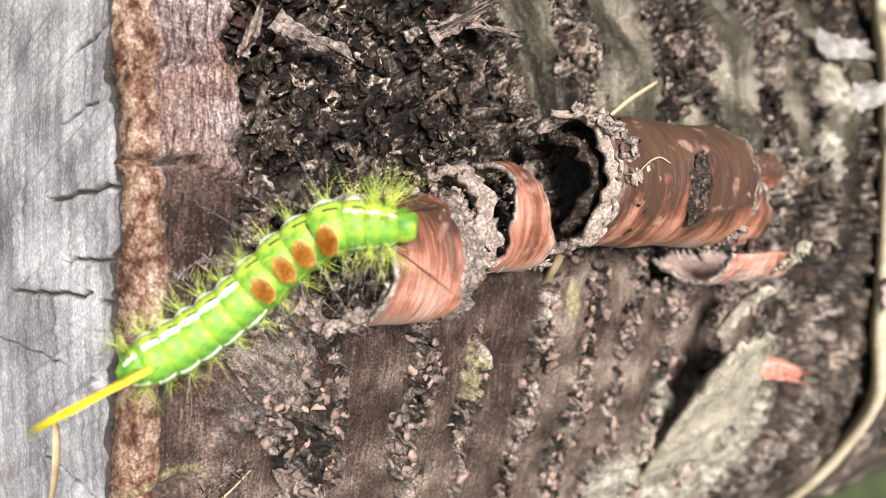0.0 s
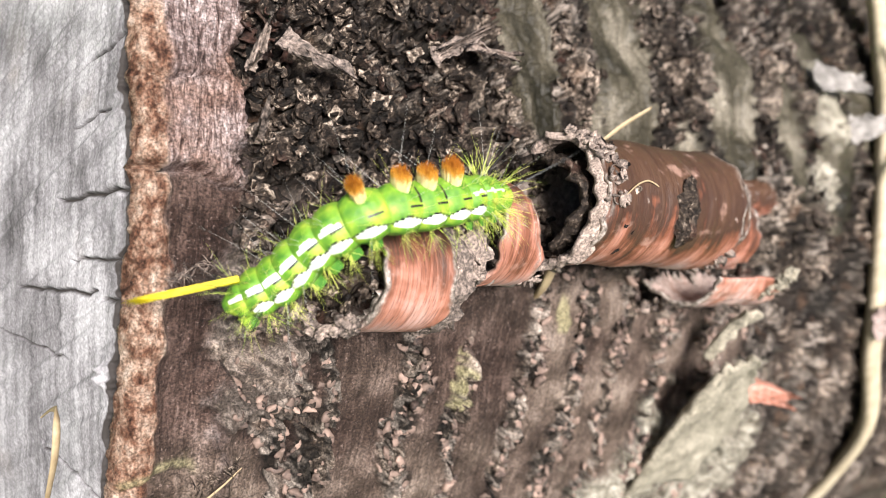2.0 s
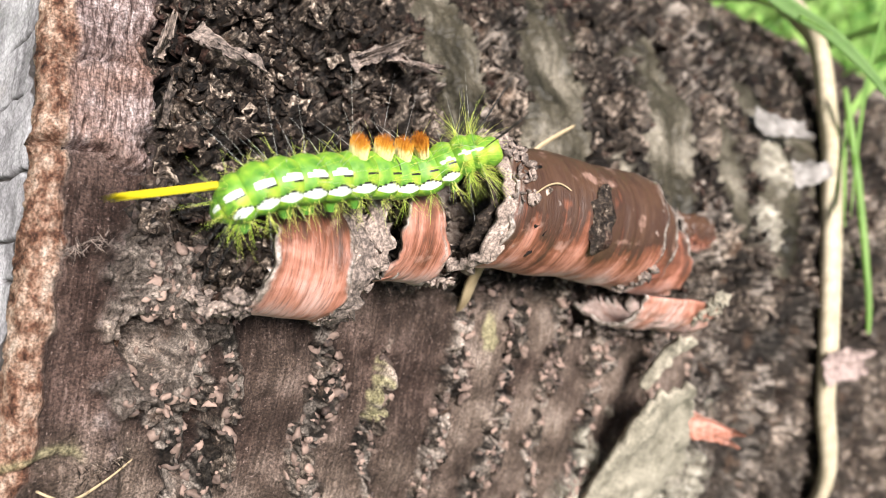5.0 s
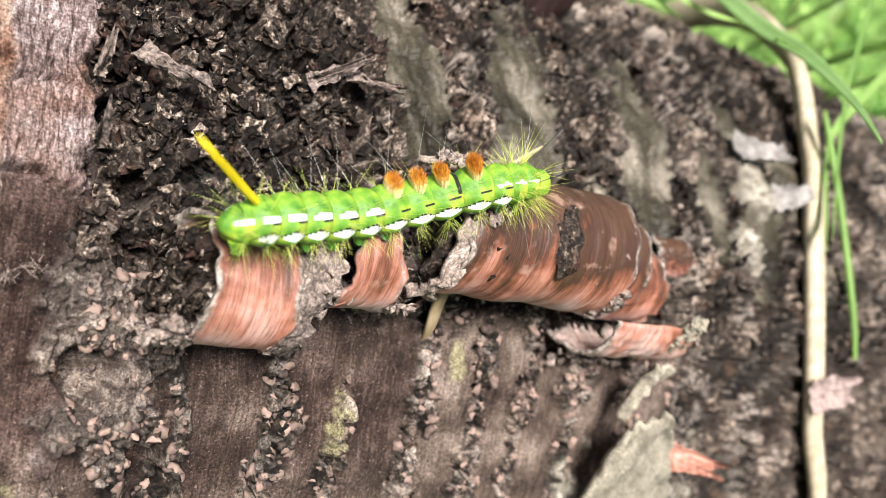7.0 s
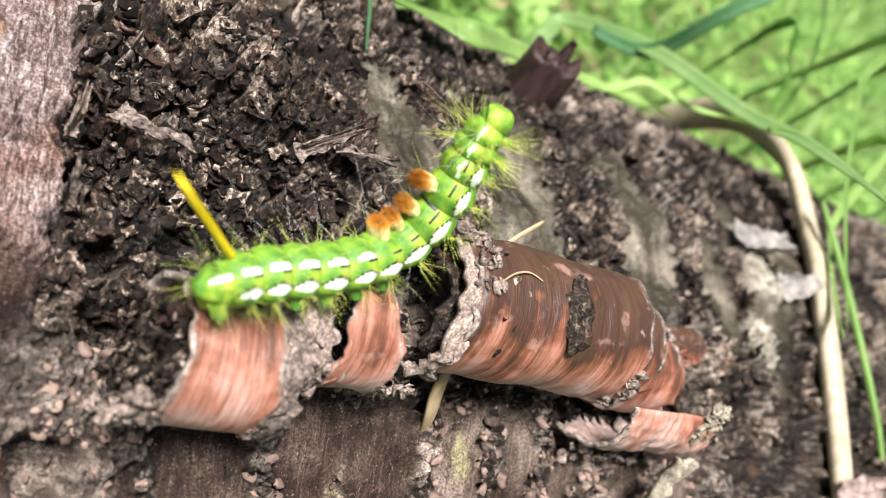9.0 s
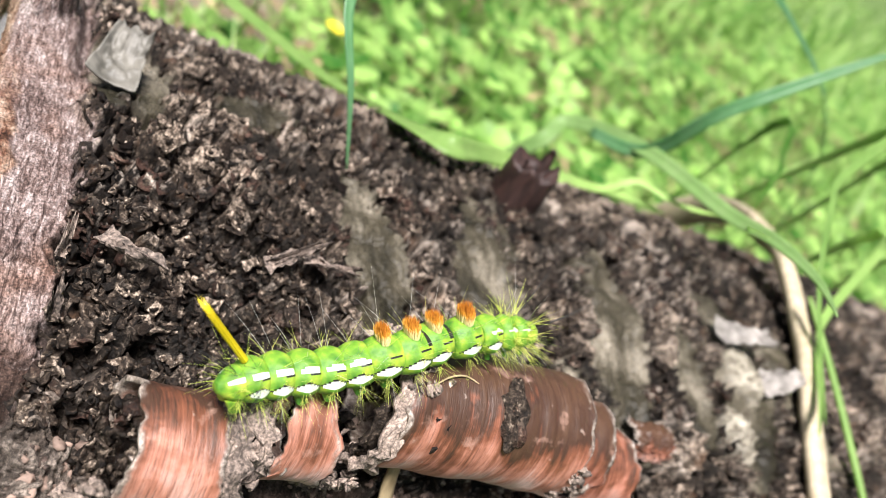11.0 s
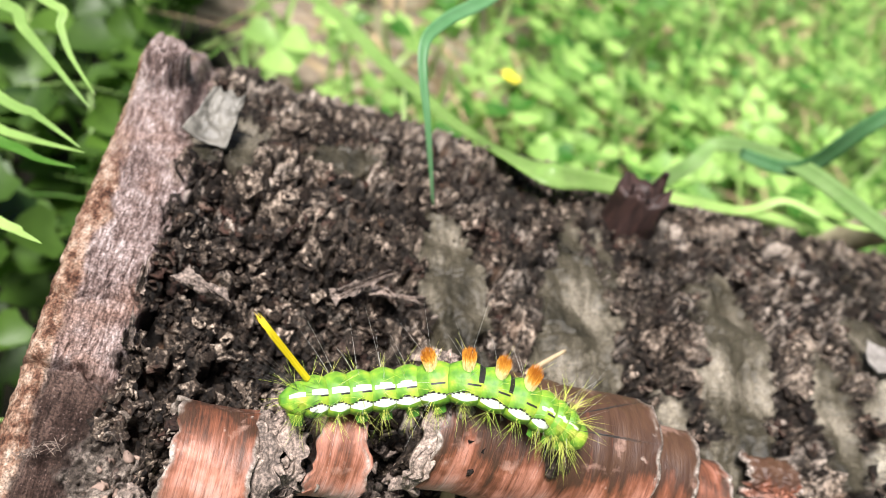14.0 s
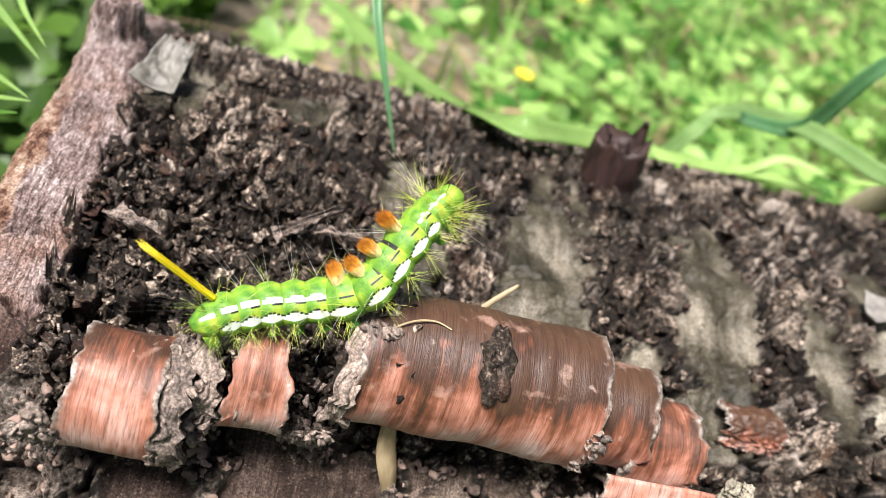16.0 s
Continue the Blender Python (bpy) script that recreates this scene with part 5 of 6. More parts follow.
# ---- loose and standing bark flakes ----
def flake_template(seed, nu=5, nv=4):
    """A curled, ragged chip about one unit long, with thickness."""
    rng = np.random.RandomState(seed)
    U, V = np.meshgrid(np.linspace(-0.5, 0.5, nu), np.linspace(-0.5, 0.5, nv), indexing="ij")
    width = 0.45 + 0.45 * rng.rand()
    x = U + rng.uniform(-0.09, 0.09, U.shape)
    y = V * width * (1 - 0.6 * (U + 0.5) * rng.rand()) + rng.uniform(-0.07, 0.07, U.shape)
    z = rng.uniform(0.3, 1.1) * U ** 2 + rng.uniform(-0.2, 0.9) * V ** 2 + rng.uniform(-0.05, 0.05, U.shape)
    top = np.stack([x, y, z], -1).reshape(-1, 3)
    n = nu * nv
    verts = np.concatenate([top, top - np.array([0, 0, 0.15])])
    verts[:, 2] -= verts[:, 2].mean()
    faces = grid_faces(nu, nv) + [f[::-1] for f in grid_faces(nu, nv, base=n)]
    rim = [i * nv for i in range(nu)] + [(nu - 1) * nv + j for j in range(1, nv)] + [i * nv + nv - 1 for i in range(nu - 2, -1, -1)] + [j for j in range(nv - 2, 0, -1)]
    for a, b in zip(rim, rim[1:] + rim[:1]):
        faces.append((a, n + a, n + b, b))
    return verts, faces


def nugget_template(seed):
    """A rounded wrinkled crumb about one unit long."""
    rng = np.random.RandomState(seed)
    bm = bmesh.new()
    bmesh.ops.create_icosphere(bm, subdivisions=2, radius=0.5)
    v = np.array([tuple(p.co) for p in bm.verts])
    faces = [tuple(p.index for p in f.verts) for f in bm.faces]
    bm.free()
    k = 1 + 0.34 * vnoise(v[:, 0] * 4 + seed, v[:, 1] * 4, seed, v[:, 2] * 4) + 0.22 * vnoise(v[:, 0] * 9 + v[:, 2] * 7, v[:, 1] * 9, seed + 1)
    v = v * k[:, None] * np.array([1.0, rng.uniform(0.45, 0.8), rng.uniform(0.35, 0.6)])
    v[:, 2] += rng.uniform(0.0, 0.7) * v[:, 0] ** 2
    return v, faces


TEMPLATES = [flake_template(k) for k in range(14)] + [nugget_template(30 + k) for k in range(16)]


def flake_places(count, seed, box, size, tilt, need="rough", floor=0.5, kinds=(14, 30), sink=-0.10):
    """Random places, turns and sizes for flakes on one kind of surface of the log."""
    rng = np.random.RandomState(seed)
    found = []
    while len(found) < count:
        s, p = rng.uniform(box[0], box[1], count * 2), rng.uniform(box[2], box[3], count * 2)
        r, masks = relief(s, p)
        if need == "rough":
            good = (masks["bare"] < floor) & (masks["grey"] < floor) & (masks["band"] < floor) & (masks["cork"] < floor) & (r > R_IN - 0.0040)
        else:
            good = masks[need] > floor
        found += [(a, b, c) for a, b, c, g in zip(s, p, r, good) if g]
    out = []
    for s, p, r in found[:count]:
        k = size[0] + (size[1] - size[0]) * rng.rand() ** 1.8
        turn, lean = rng.uniform(0, 360), rng.uniform(*tilt)
        m = Matrix.Translation(on_log(s, p, r - sink * k)) @ pose(0, 0, 0, -p, 0, 0) @ pose(0, 0, 0, 0, 0, turn) @ pose(0, 0, 0, rng.uniform(-25, 25), -lean, 0)
        out.append((m, k, rng.randint(*kinds)))
    return out


def joined_flakes(name, places, material, parent, label):
    verts, faces, base = [], [], 0
    for m, k, which in places:
        v, f = TEMPLATES[which]
        rot, at = np.array(m.to_3x3()), np.array(m.translation)
        verts.append((v * k) @ rot.T + at)
        faces += [tuple(i + base for i in q) for q in f]
        base += len(v)
    me = mesh_from(name, np.concatenate(verts).tolist(), faces)
    return tagged(part(name, me, material, parent, label), kind="stuff")


joined_flakes("bark_litter", flake_places(300, 41, (-0.034, 0.05, -27, 20), (0.0007, 0.0016), (0, 40)) + flake_places(200, 42, (0.045, 0.16, -30, 22), (0.0012, 0.0024), (0, 40))
              + flake_places(200, 46, (-0.034, 0.05, -25, 14), (0.0010, 0.0026), (5, 45), kinds=(0, 14)),
              FLAKE, LOG, "small rounded crumbs and curls of grey-brown bark")
joined_flakes("bark_crust", flake_places(900, 52, (-0.034, 0.004, -26, -7), (0.0014, 0.0032), (0, 60), kinds=(0, 14), sink=0.0) + flake_places(1900, 47, (-0.0345, 0.062, -27, 21), (0.0014, 0.0034), (0, 50), kinds=(0, 14), sink=0.10) + flake_places(900, 49, (0.058, 0.17, -28, 22), (0.0022, 0.0046), (0, 50), kinds=(0, 14), sink=0.10), FLAKE, LOG, "thick crust of small curled flakes of weathered bark")

joined_flakes("bark_rubble", flake_places(1300, 50, (-0.033, 0.08, -54, -27), (0.0009, 0.0026), (0, 50), kinds=(14, 30), sink=0.15), CRUMB, LOG, "pinkish crumbs of bark left in strips on the stripped side")

SHARD_MESHES = []
for k, (v, f) in enumerate(TEMPLATES):
    me = mesh_from("bark_flake", v.tolist(), f)
    me.materials.append(FLAKE)
    SHARD_MESHES.append(me)
for m, k, which in flake_places(50, 45, (-0.034, 0.03, -25, 12), (0.0016, 0.0026), (0, 30)) + flake_places(60, 48, (-0.034, 0.03, -25, 12), (0.0020, 0.0040), (5, 35), kinds=(0, 14)):
    ob = new("bark_flake", SHARD_MESHES[which])
    ob.matrix_basis = m @ Matrix.Scale(k, 4)
    ob.parent = LOG


# pale ragged layers at the torn edges of the rolls
def ragged_edge(x, y, z, radius, a0, a1, count, seed, spread=0.0022, size=(0.0012, 0.0030), label="pale torn layers of bark", material=PALE):
    rng = np.random.RandomState(seed)
    places = []
    for _ in range(count):
        a = rng.uniform(a0, a1)
        ar = radians(a)
        at = Vector((x + rng.uniform(-1, 1) * spread, y + radius * math.sin(ar), AXIS_Z + z + radius * math.cos(ar)))
        m = Matrix.Translation(at) @ pose(0, 0, 0, -a, 0, 0) @ pose(0, 0, 0, 0, 0, rng.uniform(0, 360)) @ pose(0, 0, 0, rng.uniform(-40, 40), rng.uniform(-60, 30), 0)
        places.append((m, rng.uniform(*size), rng.randint(len(TEMPLATES))))
    joined_flakes("torn_bark", places, material, LOG, label)


ragged_edge(-0.0130, -0.0525, 0.1040, 0.0073, -165, 40, 75, 51, 0.0014, (0.0008, 0.0024))
ragged_edge(0.0035, -0.0475, 0.1065, 0.0074, -165, -105, 60, 53, 0.0030, (0.0008, 0.0020))
ragged_edge(0.0392, -0.0453, 0.1116, 0.0092, -150, -70, 36, 54, 0.0012, (0.0008, 0.0024))
ragged_edge(0.0600, -0.0490, 0.1070, 0.0092, -150, -50, 110, 55, 0.0022, (0.0008, 0.0022), material=LICHENED)
ragged_edge(-0.0272, -0.0531, 0.1044, 0.0072, -165, -70, 60, 59, 0.0018, (0.0010, 0.0026))
ragged_edge(0.0080, -0.0453, 0.1116, 0.0092, -30, 60, 46, 56, 0.0022, (0.0008, 0.0022))
ragged_edge(0.0520, -0.0540, 0.0950, 0.0020, -150, 0, 40, 58, 0.0120, (0.0010, 0.0026))


# crumbling bark that fills the ends of the rolls
def plug(x0, x1, y, z, radius, count, seed, hollow=0.0, material=FLAKE):
    rng = np.random.RandomState(seed)
    places = []
    for _ in range(count):
        a, k = rng.uniform(0, 360), radius * math.sqrt(hollow + (1 - hollow) * rng.rand())
        m = pose(rng.uniform(x0, x1), y + k * math.sin(radians(a)), AXIS_Z + z + k * math.cos(radians(a)), rng.uniform(0, 360), rng.uniform(0, 360), rng.uniform(0, 360))
        places.append((m, rng.uniform(0.0010, 0.0026), rng.randint(len(TEMPLATES))))
    joined_flakes("crumbled_bark", places, material, LOG, "dark crumbling bark inside the roll")


plug(-0.0270, -0.0235, -0.0523, 0.1035, 0.0066, 110, 71)
plug(-0.0138, -0.0078, -0.0500, 0.1045, 0.0064, 90, 72)
plug(-0.0138, -0.0085, -0.0510, 0.1050, 0.0068, 70, 75, 0.5, PALE)
plug(0.0085, 0.0130, -0.0453, 0.1116, 0.0084, 110, 74, 0.6)
plug(0.0005, 0.0060, -0.0450, 0.1030, 0.0050, 60, 73)
plug(0.0005, 0.0065, -0.0480, 0.1020, 0.0055, 60, 76, 0.3, PALE)


# ---- sheets and plates of bark that stand out ----
def bark_sheet(name, x, phi, r, length, width, turn, lean, curl, seed, material, label, thick=0.0004, roll=0.0, torn=0.12, flare=-0.35):
    """A ragged curved sheet: length runs away from its foot."""
    nu, nv = 30, 22
    U, V = np.meshgrid(np.linspace(0, 1, nu), np.linspace(-0.5, 0.5, nv), indexing="ij")
    uf, vf = U.ravel(), V.ravel()
    half = (1 if flare < 0 else 0.3) + flare * uf + torn * (vnoise(uf * 5, vf * 0, seed) + 0.6 * vnoise(uf * 14, np.sign(vf), seed + 1))
    far = 1 + torn * 1.6 * (vnoise(vf * 6, vf * 0, seed + 2) + 0.6 * vnoise(vf * 17, vf * 0, seed + 3))
    px, py = uf * far * length, vf * half * width
    a = curl * uf
    z = np.where(abs(curl) > 1e-3, length / max(abs(curl), 1e-3) * (1 - np.cos(a)) * np.sign(curl), 0)
    px = np.where(abs(curl) > 1e-3, far * length / max(abs(curl), 1e-3) * np.sin(abs(curl) * uf), px)
    z = z + roll * width * (2 * vf) ** 2 + 0.05 * width * vnoise(uf * 4, vf * 5, seed + 4) + 0.0005 * vnoise(uf * length * 700, vf * width * 700, seed + 5)
    verts = np.concatenate([np.stack([px, py, z], -1), np.stack([px, py, z - thick], -1)])
    n = nu * nv
    faces = grid_faces(nu, nv) + [f[::-1] for f in grid_faces(nu, nv, base=n)]
    rim = [i * nv for i in range(nu)] + [(nu - 1) * nv + j for j in range(1, nv)] + [i * nv + nv - 1 for i in range(nu - 2, -1, -1)] + [j for j in range(nv - 2, 0, -1)]
    for p, q in zip(rim, rim[1:] + rim[:1]):
        faces.append((p, n + p, n + q, q))
    me = mesh_from(name, verts.tolist(), faces)
    me.attributes.new("worn", "FLOAT", "POINT").data.foreach_set("value", np.full(len(verts), 0.42, np.float32))
    ob = part(name, me, material, LOG, label)
    ob.matrix_basis = Matrix.Translation(on_log(x, phi, r)) @ pose(0, 0, 0, -phi, 0, 0) @ pose(0, 0, 0, 0, 0, turn) @ pose(0, 0, 0, 0, -lean, 0)
    return ob


# turn: 0 runs along the log, 90 runs up round it
bark_sheet("bark_sheet", -0.0310, 2.5, 0.1100, 0.0115, 0.0085, 78, 12, 0.5, 61, GREYSKIN, "pale grey papery bark skin", roll=0.12, torn=0.05)
bark_sheet("bark_sheet", -0.0280, 6.5, 0.1095, 0.0062, 0.0045, 70, 55, 0.9, 62, GREYSKIN, "upright pale grey papery bark skin", roll=0.1, torn=0.05, flare=-0.8)
bark_sheet("bark_sheet", -0.0290, -12.6, 0.1095, 0.0070, 0.0028, -38, 14, 0.5, 63, PALE, "pale ragged bark plate", torn=0.3, roll=0.2)
bark_sheet("bark_sheet", -0.0335, -15.2, 0.1095, 0.0042, 0.0014, 92, 40, 0.6, 64, PALE, "narrow pale bark splinter", torn=0.35, roll=0.4)
bark_sheet("bark_sheet", -0.0330, -19.6, 0.1092, 0.0042, 0.0014, 100, 45, 0.5, 65, PALE, "narrow pale bark splinter", torn=0.35, roll=0.4)
bark_sheet("bark_sheet", -0.0060, -12.0, 0.1105, 0.0070, 0.0022, 28, 14, 0.4, 66, PALE, "pale arched bark ridge", roll=0.35, torn=0.35)
bark_sheet("bark_sheet", 0.0000, -10.6, 0.1108, 0.0070, 0.0018, -12, 10, 0.4, 73, PALE, "pale arched bark ridge", roll=0.35, torn=0.35)
bark_sheet("bark_sheet", 0.0745, -39.0, 0.1130, 0.0110, 0.0050, -8, 12, 0.8, 72, COPPER, "small copper-brown bark sheet", roll=0.3)
bark_sheet("bark_sheet", 0.0690, -49.5, 0.1112, 0.0335, 0.0340, 112, 4, 0.25, 74, LICHENED, "smooth pale lichened sheet of bark below the rolls", thick=0.0012, torn=0.028, flare=-0.72)
bark_sheet("bark_sheet", 0.0580, -35.4, 0.1142, 0.0120, 0.0070, 84, 18, 0.5, 75, LICHENED, "narrow pale crumbling neck of bark", thick=0.0010, torn=0.05, flare=0.35)
bark_sheet("bark_sheet", 0.1040, -4.6, 0.1138, 0.0130, 0.0080, -12, 8, 0.4, 76, WHITISH, "smooth whitish flake of bark skin", torn=0.15, roll=0.12)
bark_sheet("bark_sheet", 0.1140, -10.6, 0.1136, 0.0110, 0.0065, 8, 12, 0.4, 77, WHITISH, "smooth whitish flake of bark skin", torn=0.15, roll=0.12)
bark_sheet("bark_sheet", 0.1230, -33.0, 0.1150, 0.0110, 0.0090, 20, 10, 0.6, 81, PINKISH, "pinkish rounded flake of bark", torn=0.12, roll=0.15)


# broken branch stub with a splinter behind it
def make_stub():
    n, rings = 34, 12
    verts, faces = [], []
    for j in range(rings):
        f = j / (rings - 1)
        for i in range(n):
            a = 2 * math.pi * i / n
            cx, cy = math.cos(a), math.sin(a)
            jag = 0.0022 * vnoise(np.array([cx * 1.6 + 5]), np.array([cy * 1.6]), 5)[0] + 0.0008 * vnoise(np.array([cx * 5]), np.array([cy * 5]), 6)[0]
            k = 0.0058 * (1.10 - 0.12 * f + 0.10 * vnoise(np.array([cx * 2 + 9]), np.array([cy * 2 + f * 3]), 8)[0] + 0.05 * vnoise(np.array([cx * 6]), np.array([cy * 6 + f * 8]), 9)[0])
            verts.append((k * cx * 1.1, k * cy, -0.003 + 0.0130 * f + jag * f))
    faces = grid_faces(rings, n, True)
    top = len(verts)
    for ring in (0.66, 0.33):
        for i in range(n):
            a = 2 * math.pi * i / n
            cx, cy = math.cos(a) * ring, math.sin(a) * ring
            verts.append((0.0062 * cx, 0.0057 * cy, 0.0085 - 0.0010 * (1 - ring) + 0.0016 * vnoise(np.array([cx * 3 + 5]), np.array([cy * 3]), 15)[0] + 0.0007 * vnoise(np.array([cx * 9]), np.array([cy * 9]), 16)[0]))
    faces += grid_faces(3, n, True, (rings - 1) * n)
    verts.append((0, 0, 0.0074))
    faces += [((rings + 1) * n + i, (rings + 1) * n + (i + 1) % n, len(verts) - 1) for i in range(n)]
    ob = part("branch_stub", mesh_from("branch_stub", verts, faces), STUBWOOD, LOG, "dark red-brown broken branch stub")
    ob.matrix_basis = Matrix.Translation(on_log(0.0585, 11.2, 0.1085)) @ pose(0, 0, 0, -4, -4, 0) @ Matrix.Diagonal((0.92, 0.92, 1.0, 1))
    verts, faces = [], []
    for (x, y, h, w, lean) in ((-0.0030, -0.001, 0.0080, 0.0008, -0.10), (0.0046, 0.004, 0.0105, 0.0022, 0.05)):
        base = len(verts)
        for j in range(6):
            f = j / 5
            for i in range(7):
                a = 2 * math.pi * i / 7
                k = w * (1 - 0.55 * f) * (1 + 0.25 * math.sin(i * 2.1 + j))
                verts.append((x + lean * h * f + k * math.cos(a), y + k * math.sin(a), 0.006 + h * 0.7 * f))
        faces += grid_faces(6, 7, True, base) + [tuple(base + 35 + i for i in range(7))]
    part("splinter", mesh_from("splinter", verts, faces), STUBWOOD, ob, "dark upright wood splinters")


make_stub()


# knot on the broad roll
def make_knot():
    rng = np.random.RandomState(5)
    n, rings = 30, 8
    verts = []
    prof = [(1.6, -0.0004), (1.4, 0.0003), (1.15, 0.0008), (0.9, 0.0011), (0.65, 0.0010), (0.42, 0.0004), (0.2, 0.0006), (0.0, 0.0008)]
    for k, h in prof:
        for i in range(n):
            a = 2 * math.pi * i / n
            j = 1 + 0.22 * vnoise(np.array([i * 0.7]), np.array([k * 2]), 9)[0]
            verts.append((0.0016 * k * j * math.cos(a), 0.0030 * k * j * math.sin(a), h + 0.0005 * vnoise(np.array([i * 1.1]), np.array([k * 5]), 4)[0]))
    ob = part("knot", mesh_from("knot", verts, grid_faces(rings, n, True)), FLAKE, LOG, "dark rough knot in the bark roll")
    a = -33
    ob.matrix_basis = Matrix.Translation((0.0235, -0.0453 + 0.0092 * math.sin(radians(a)), AXIS_Z + 0.1116 + 0.0092 * math.cos(radians(a)))) @ pose(0, 0, 0, -a, 0, 0)


make_knot()


# ---- straw and fibres ----
def fibre(name, points, width, material, label, category="straw", group="bits of dry straw"):
    """A dry stalk: a slightly flattened tapering tube along a smooth line."""
    pts = [Vector(p) for p in points]
    fine = []
    for i in range(len(pts) - 1):
        p0, p1, p2, p3 = pts[max(i - 1, 0)], pts[i], pts[i + 1], pts[min(i + 2, len(pts) - 1)]
        for k in range(6):
            s = k / 6
            fine.append(0.5 * ((2 * p1) + (p2 - p0) * s + (2 * p0 - 5 * p1 + 4 * p2 - p3) * s * s + (3 * p1 - p0 - 3 * p2 + p3) * s ** 3))
    fine.append(pts[-1])
    verts, n = [], len(fine)
    for i, p in enumerate(fine):
        d = (fine[min(i + 1, n - 1)] - fine[max(i - 1, 0)]).normalized()
        o = d.cross(Vector((0.3, -0.5, 0.8))).normalized()
        q = d.cross(o)
        f = i / (n - 1)
        w = width * 0.5 * (0.55 + 0.45 * math.sin(math.pi * min(1, f * 0.9 + 0.1)))
        for k in range(8):
            a = k * math.pi / 4
            verts.append(p + o * w * math.cos(a) + q * w * 0.45 * math.sin(a))
    me = mesh_from(name, verts, grid_faces(n, 8, True) + [tuple(range(8))[::-1], tuple((n - 1) * 8 + k for k in range(8))])
    me.materials.append(material)
    return tagged(new(name, me), label, category, group)


fibre("straw", [(0.0235, -0.0335, 0.1895), (0.0262, -0.0318, 0.1925), (0.0298, -0.0302, 0.1960)], 0.0009, STRAW, "short dry straw behind the bark roll")
fibre("straw", [(0.0095, -0.0490, 0.2002), (0.0122, -0.0474, 0.2007), (0.0150, -0.0466, 0.2007), (0.0172, -0.0472, 0.2005)], 0.00028, STRAW, "thin pale straw on the bark roll")
fibre("straw", [(0.0140, -0.0500, 0.1840), (0.0148, -0.0512, 0.1800), (0.0163, -0.0524, 0.1760), (0.0178, -0.0530, 0.1715)], 0.0034, STRAW, "flat dry husk hanging under the bark roll")
fibre("straw", [(-0.0498, -0.0700, 0.1475), (-0.0505, -0.0660, 0.1560), (-0.0507, -0.0628, 0.1590), (-0.0502, -0.0600, 0.1570), (-0.0497, -0.0590, 0.1490)], 0.0010, STRAW, "dry straw loop on the sawn end")
fibre("straw", [on_log(-0.0410, -42.4, 0.1085), on_log(-0.0375, -43.0, 0.1092), on_log(-0.0340, -42.0, 0.1090), on_log(-0.0310, -40.6, 0.1088)], 0.0004, STRAW, "dry fibre lying on the bare bark")


def fuzz(x, phi, r, seed, label, dx, dphi, count=60):
    rng = random.Random(seed)
    verts, faces = [], []
    for _ in range(count):
        f = rng.uniform(-1, 1)
        base = on_log(x + dx * f + rng.uniform(-0.0006, 0.0006), phi + dphi * f + rng.uniform(-0.4, 0.4), r)
        add_hair(verts, faces, base, Vector((rng.uniform(-1, 1), rng.uniform(-1, 1), rng.uniform(-0.2, 0.8))), rng.uniform(0.0008, 0.0022), 0.00007, 0.3)
    me = mesh_from("fibre_tuft", verts, faces)
    me.materials.append(PALE if seed % 2 else FLAKE)
    tagged(new("fibre_tuft", me), label, "fibre tuft", "fibre tufts on the bark")


fuzz(-0.0400, -27.6, 0.1090, 3, "tuft of pale bark fibres on bare bark", 0.0024, 0.6)
fuzz(-0.0340, -41.2, 0.1085, 4, "rusty bark fibres on bare bark", 0.0026, 1.0)

STALK = [(0.1760, 0.1500, 0.0000), (0.1720, 0.1150, 0.1000), (0.1620, 0.0700, 0.1780), (0.1510, 0.0320, 0.1990), (0.1428, -0.0025, 0.1945), (0.1304, -0.0264, 0.1907), (0.1271, -0.0460, 0.1832), (0.1309, -0.0669, 0.1705), (0.1467, -0.0886, 0.1494), (0.1507, -0.1086, 0.0994), (0.1527, -0.1106, 0.0000)]
stalk = thing("dry_stalk", "dry straw-coloured grass stem lying across the log", "straw")


def stalk_part(name, points, width, material, label):
    ob = fibre(name, points, width, material, label)
    ob.parent = stalk
    del ob["category"], ob["group"]


stalk_part("stem", STALK, 0.0110, PALESTRAW, "dry straw-coloured stem")
stalk_part("node", [(0.1438, 0.0025, 0.1953), (0.1428, -0.0025, 0.1945), (0.1413, -0.0075, 0.1937)], 0.0082, PALESTRAW, "swollen pale joint of the stem")
stalk_part("leaf_sheath", [(0.1372, 0.0020, 0.2040), (0.1390, -0.020, 0.1965), (0.1415, -0.045, 0.1865), (0.1425, -0.055, 0.1815)], 0.0036, GRASS, "green leaf sheath along the stem")

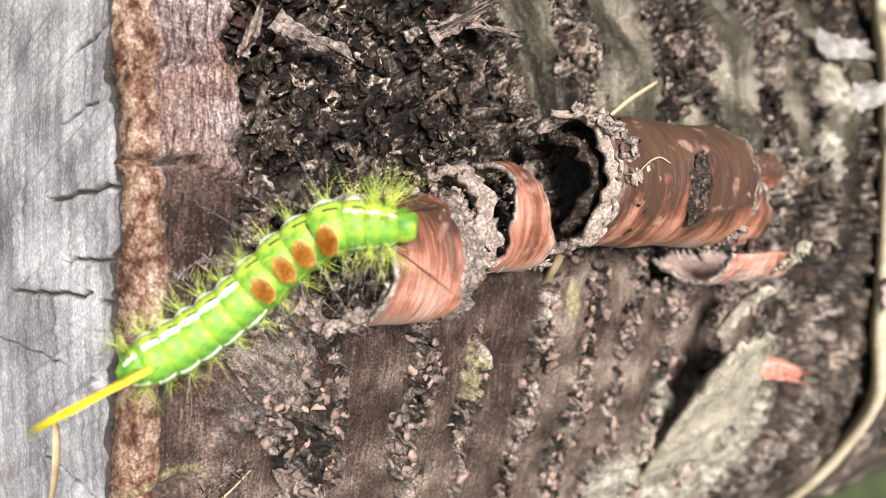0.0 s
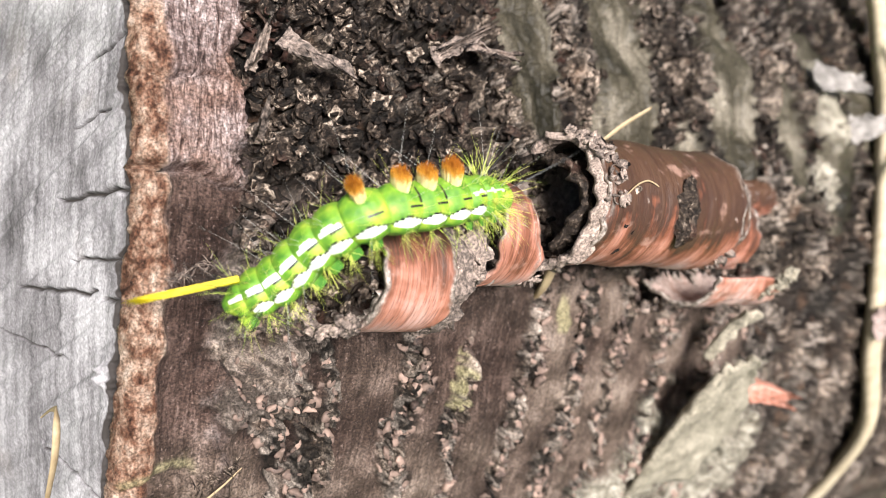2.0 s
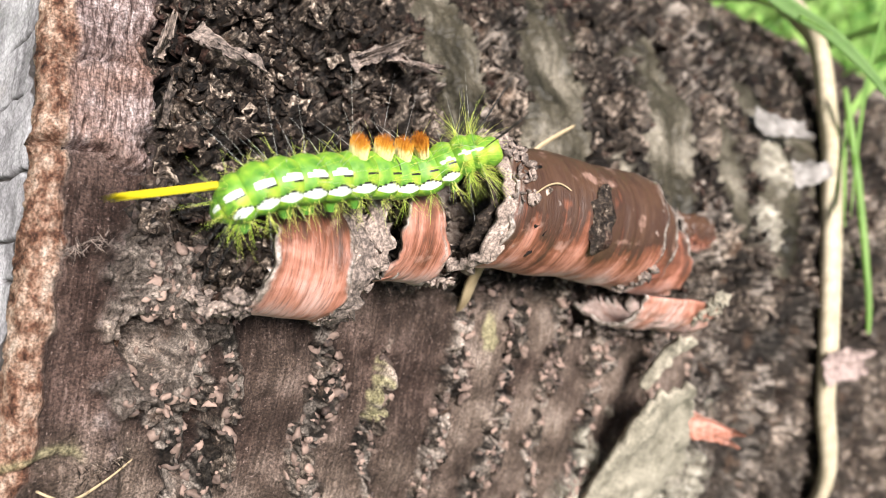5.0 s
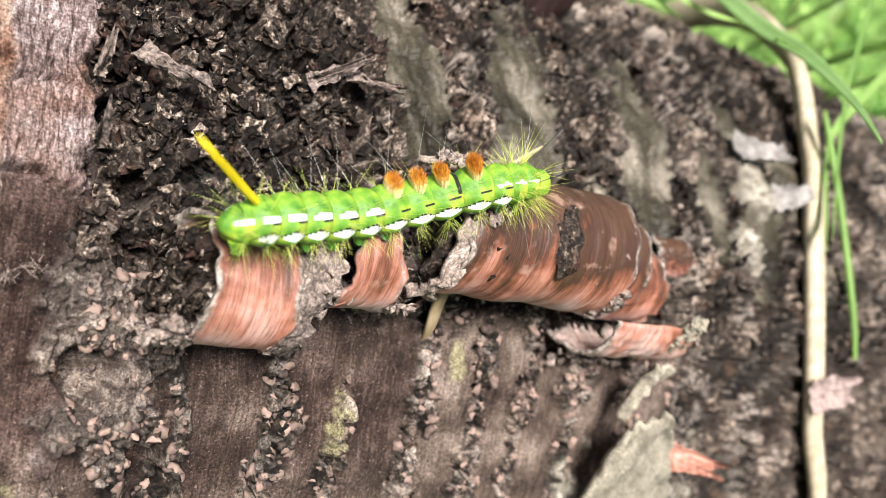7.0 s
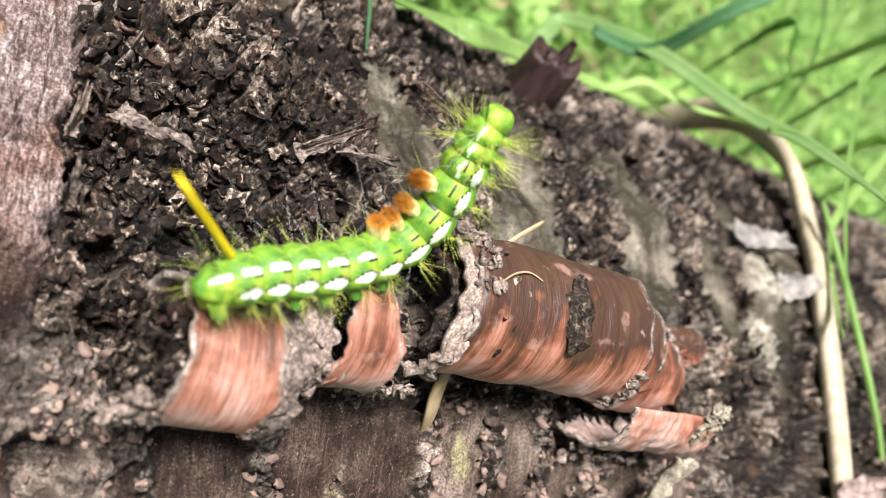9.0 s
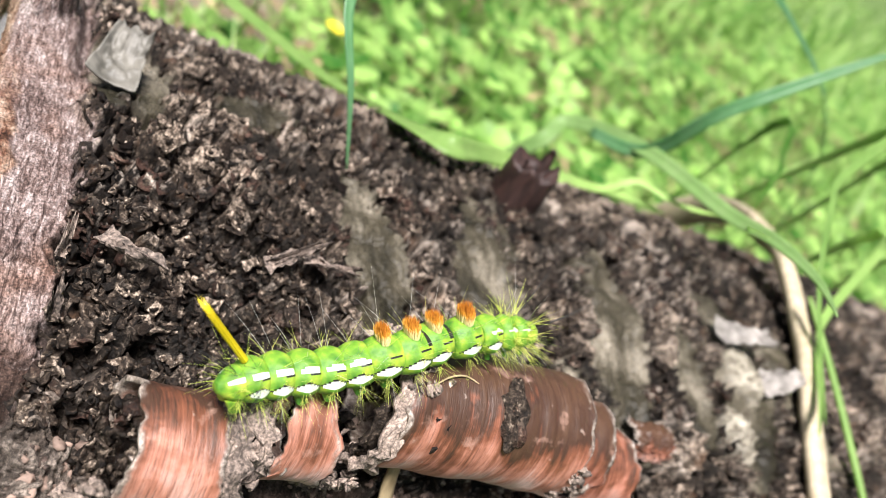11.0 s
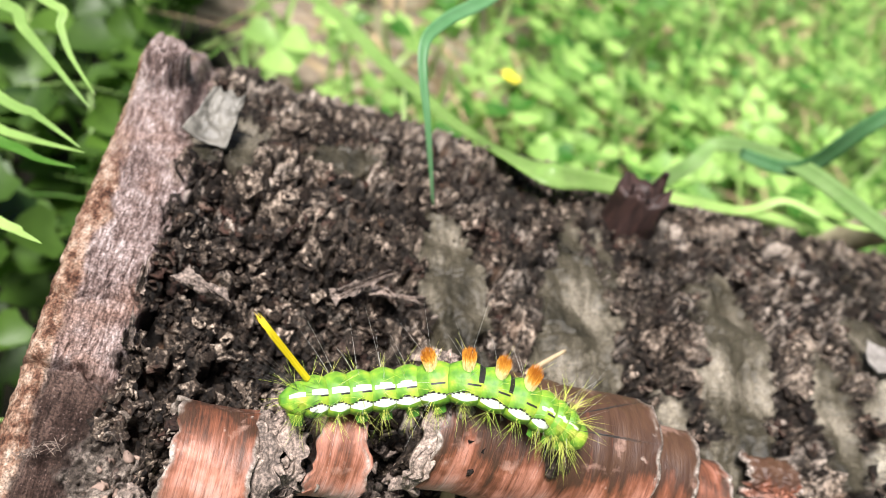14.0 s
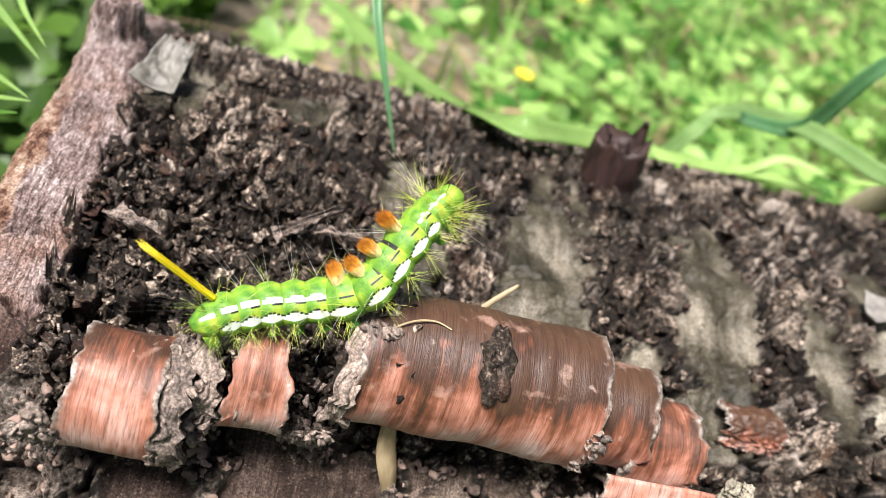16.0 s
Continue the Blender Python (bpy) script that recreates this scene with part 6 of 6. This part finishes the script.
# ---- grass near the log's end and over its far part ----
for pts, w in (([(-0.1338, 0.0770, 0.0000), (-0.1238, 0.0720, 0.0997), (-0.0958, 0.0570, 0.1692), (-0.0738, 0.0420, 0.1812), (-0.0685, 0.0340, 0.1826), (-0.0600, 0.0220, 0.1851), (-0.0509, 0.0120, 0.1849)], 0.0029),
               ([(-0.1239, 0.0710, 0.0000), (-0.1139, 0.0660, 0.1035), (-0.0859, 0.0510, 0.1761), (-0.0639, 0.0360, 0.1881), (-0.0611, 0.0300, 0.1877), (-0.0574, 0.0240, 0.1861), (-0.0507, 0.0140, 0.1866)], 0.0021),
               ([(-0.1231, 0.0510, 0.0000), (-0.1131, 0.0460, 0.0976), (-0.0851, 0.0310, 0.1655), (-0.0631, 0.0160, 0.1775), (-0.0590, 0.0120, 0.1800), (-0.0501, 0.0040, 0.1823)], 0.0024),
               ([(-0.1251, 0.0510, 0.0000), (-0.1151, 0.0460, 0.0943), (-0.0871, 0.0310, 0.1595), (-0.0651, 0.0160, 0.1715), (-0.0581, 0.0100, 0.1763), (-0.0490, 0.0020, 0.1831)], 0.0021),
               ([(-0.1233, 0.0450, 0.0000), (-0.1133, 0.0400, 0.0955), (-0.0853, 0.0250, 0.1617), (-0.0633, 0.0100, 0.1737), (-0.0564, 0.0040, 0.1775), (-0.0489, -0.0040, 0.1845)], 0.0024),
               ([(-0.1170, 0.0250, 0.0000), (-0.1070, 0.0200, 0.0958), (-0.0790, 0.0050, 0.1621), (-0.0570, -0.0100, 0.1741), (-0.0536, -0.0140, 0.1772), (-0.0491, -0.0200, 0.1822)], 0.0021)):
    grass_blade(pts, w, GRASS, "green grass blade leaning on the log's end")
for pts, w in (([(0.24, 0.12, 0.0), (0.19, 0.04, 0.205), (0.1461, -0.0008, 0.1990), (0.1250, -0.028, 0.1960), (0.1113, -0.0387, 0.1984)], 0.0034),
               ([(0.20, 0.16, 0.0), (0.165, 0.05, 0.225), (0.1226, 0.0124, 0.2281), (0.112, -0.012, 0.215), (0.118, -0.035, 0.198)], 0.0030),
               ([(0.26, 0.10, 0.0), (0.20, 0.03, 0.22), (0.165, -0.01, 0.222), (0.14, -0.05, 0.205)], 0.0034),
               ([(0.3, 0.08, 0.0), (0.23, 0.02, 0.23), (0.19, -0.02, 0.22), (0.165, -0.06, 0.19)], 0.0034),
               ([(0.22, 0.15, 0.0), (0.18, 0.09, 0.20), (0.15, 0.05, 0.215), (0.118, 0.02, 0.212)], 0.0034),
               ([(0.28, 0.15, 0.0), (0.23, 0.08, 0.22), (0.20, 0.04, 0.23), (0.15, 0.01, 0.225)], 0.0036),
               ([(0.30, 0.16, 0.0), (0.24, 0.09, 0.20), (0.19, 0.05, 0.25), (0.135, 0.005, 0.240)], 0.0034),
               ([(0.34, 0.12, 0.0), (0.28, 0.05, 0.22), (0.23, 0.0, 0.23), (0.2, -0.05, 0.20)], 0.0036)):
    grass_blade(pts, w, GRASS, "bright green grass blade arching over the log")


def make_flower(x, y, z):
    f = thing("buttercup", "small yellow buttercup in the grass", "flower")
    verts, faces = [], []
    for k in range(5):
        a = k * 1.2566
        leaflet(verts, faces, Vector((x, y, z)), Vector((math.cos(a), math.sin(a), 0.25)).normalized(), Vector((-math.sin(a), math.cos(a), 0)), Vector((0, 0, 1)), 0.006)
    part("petals", mesh_from("petals", verts, faces), YELLOW, f)
    me = blade_mesh([(x, y, 0), (x + 0.003, y, z * 0.5), (x, y, z)], 0.0012)
    part("stem", me, GRASS, f)


make_flower(0.1159, 0.30, 0.0738)
make_flower(0.20, 0.52, 0.05)
motions()
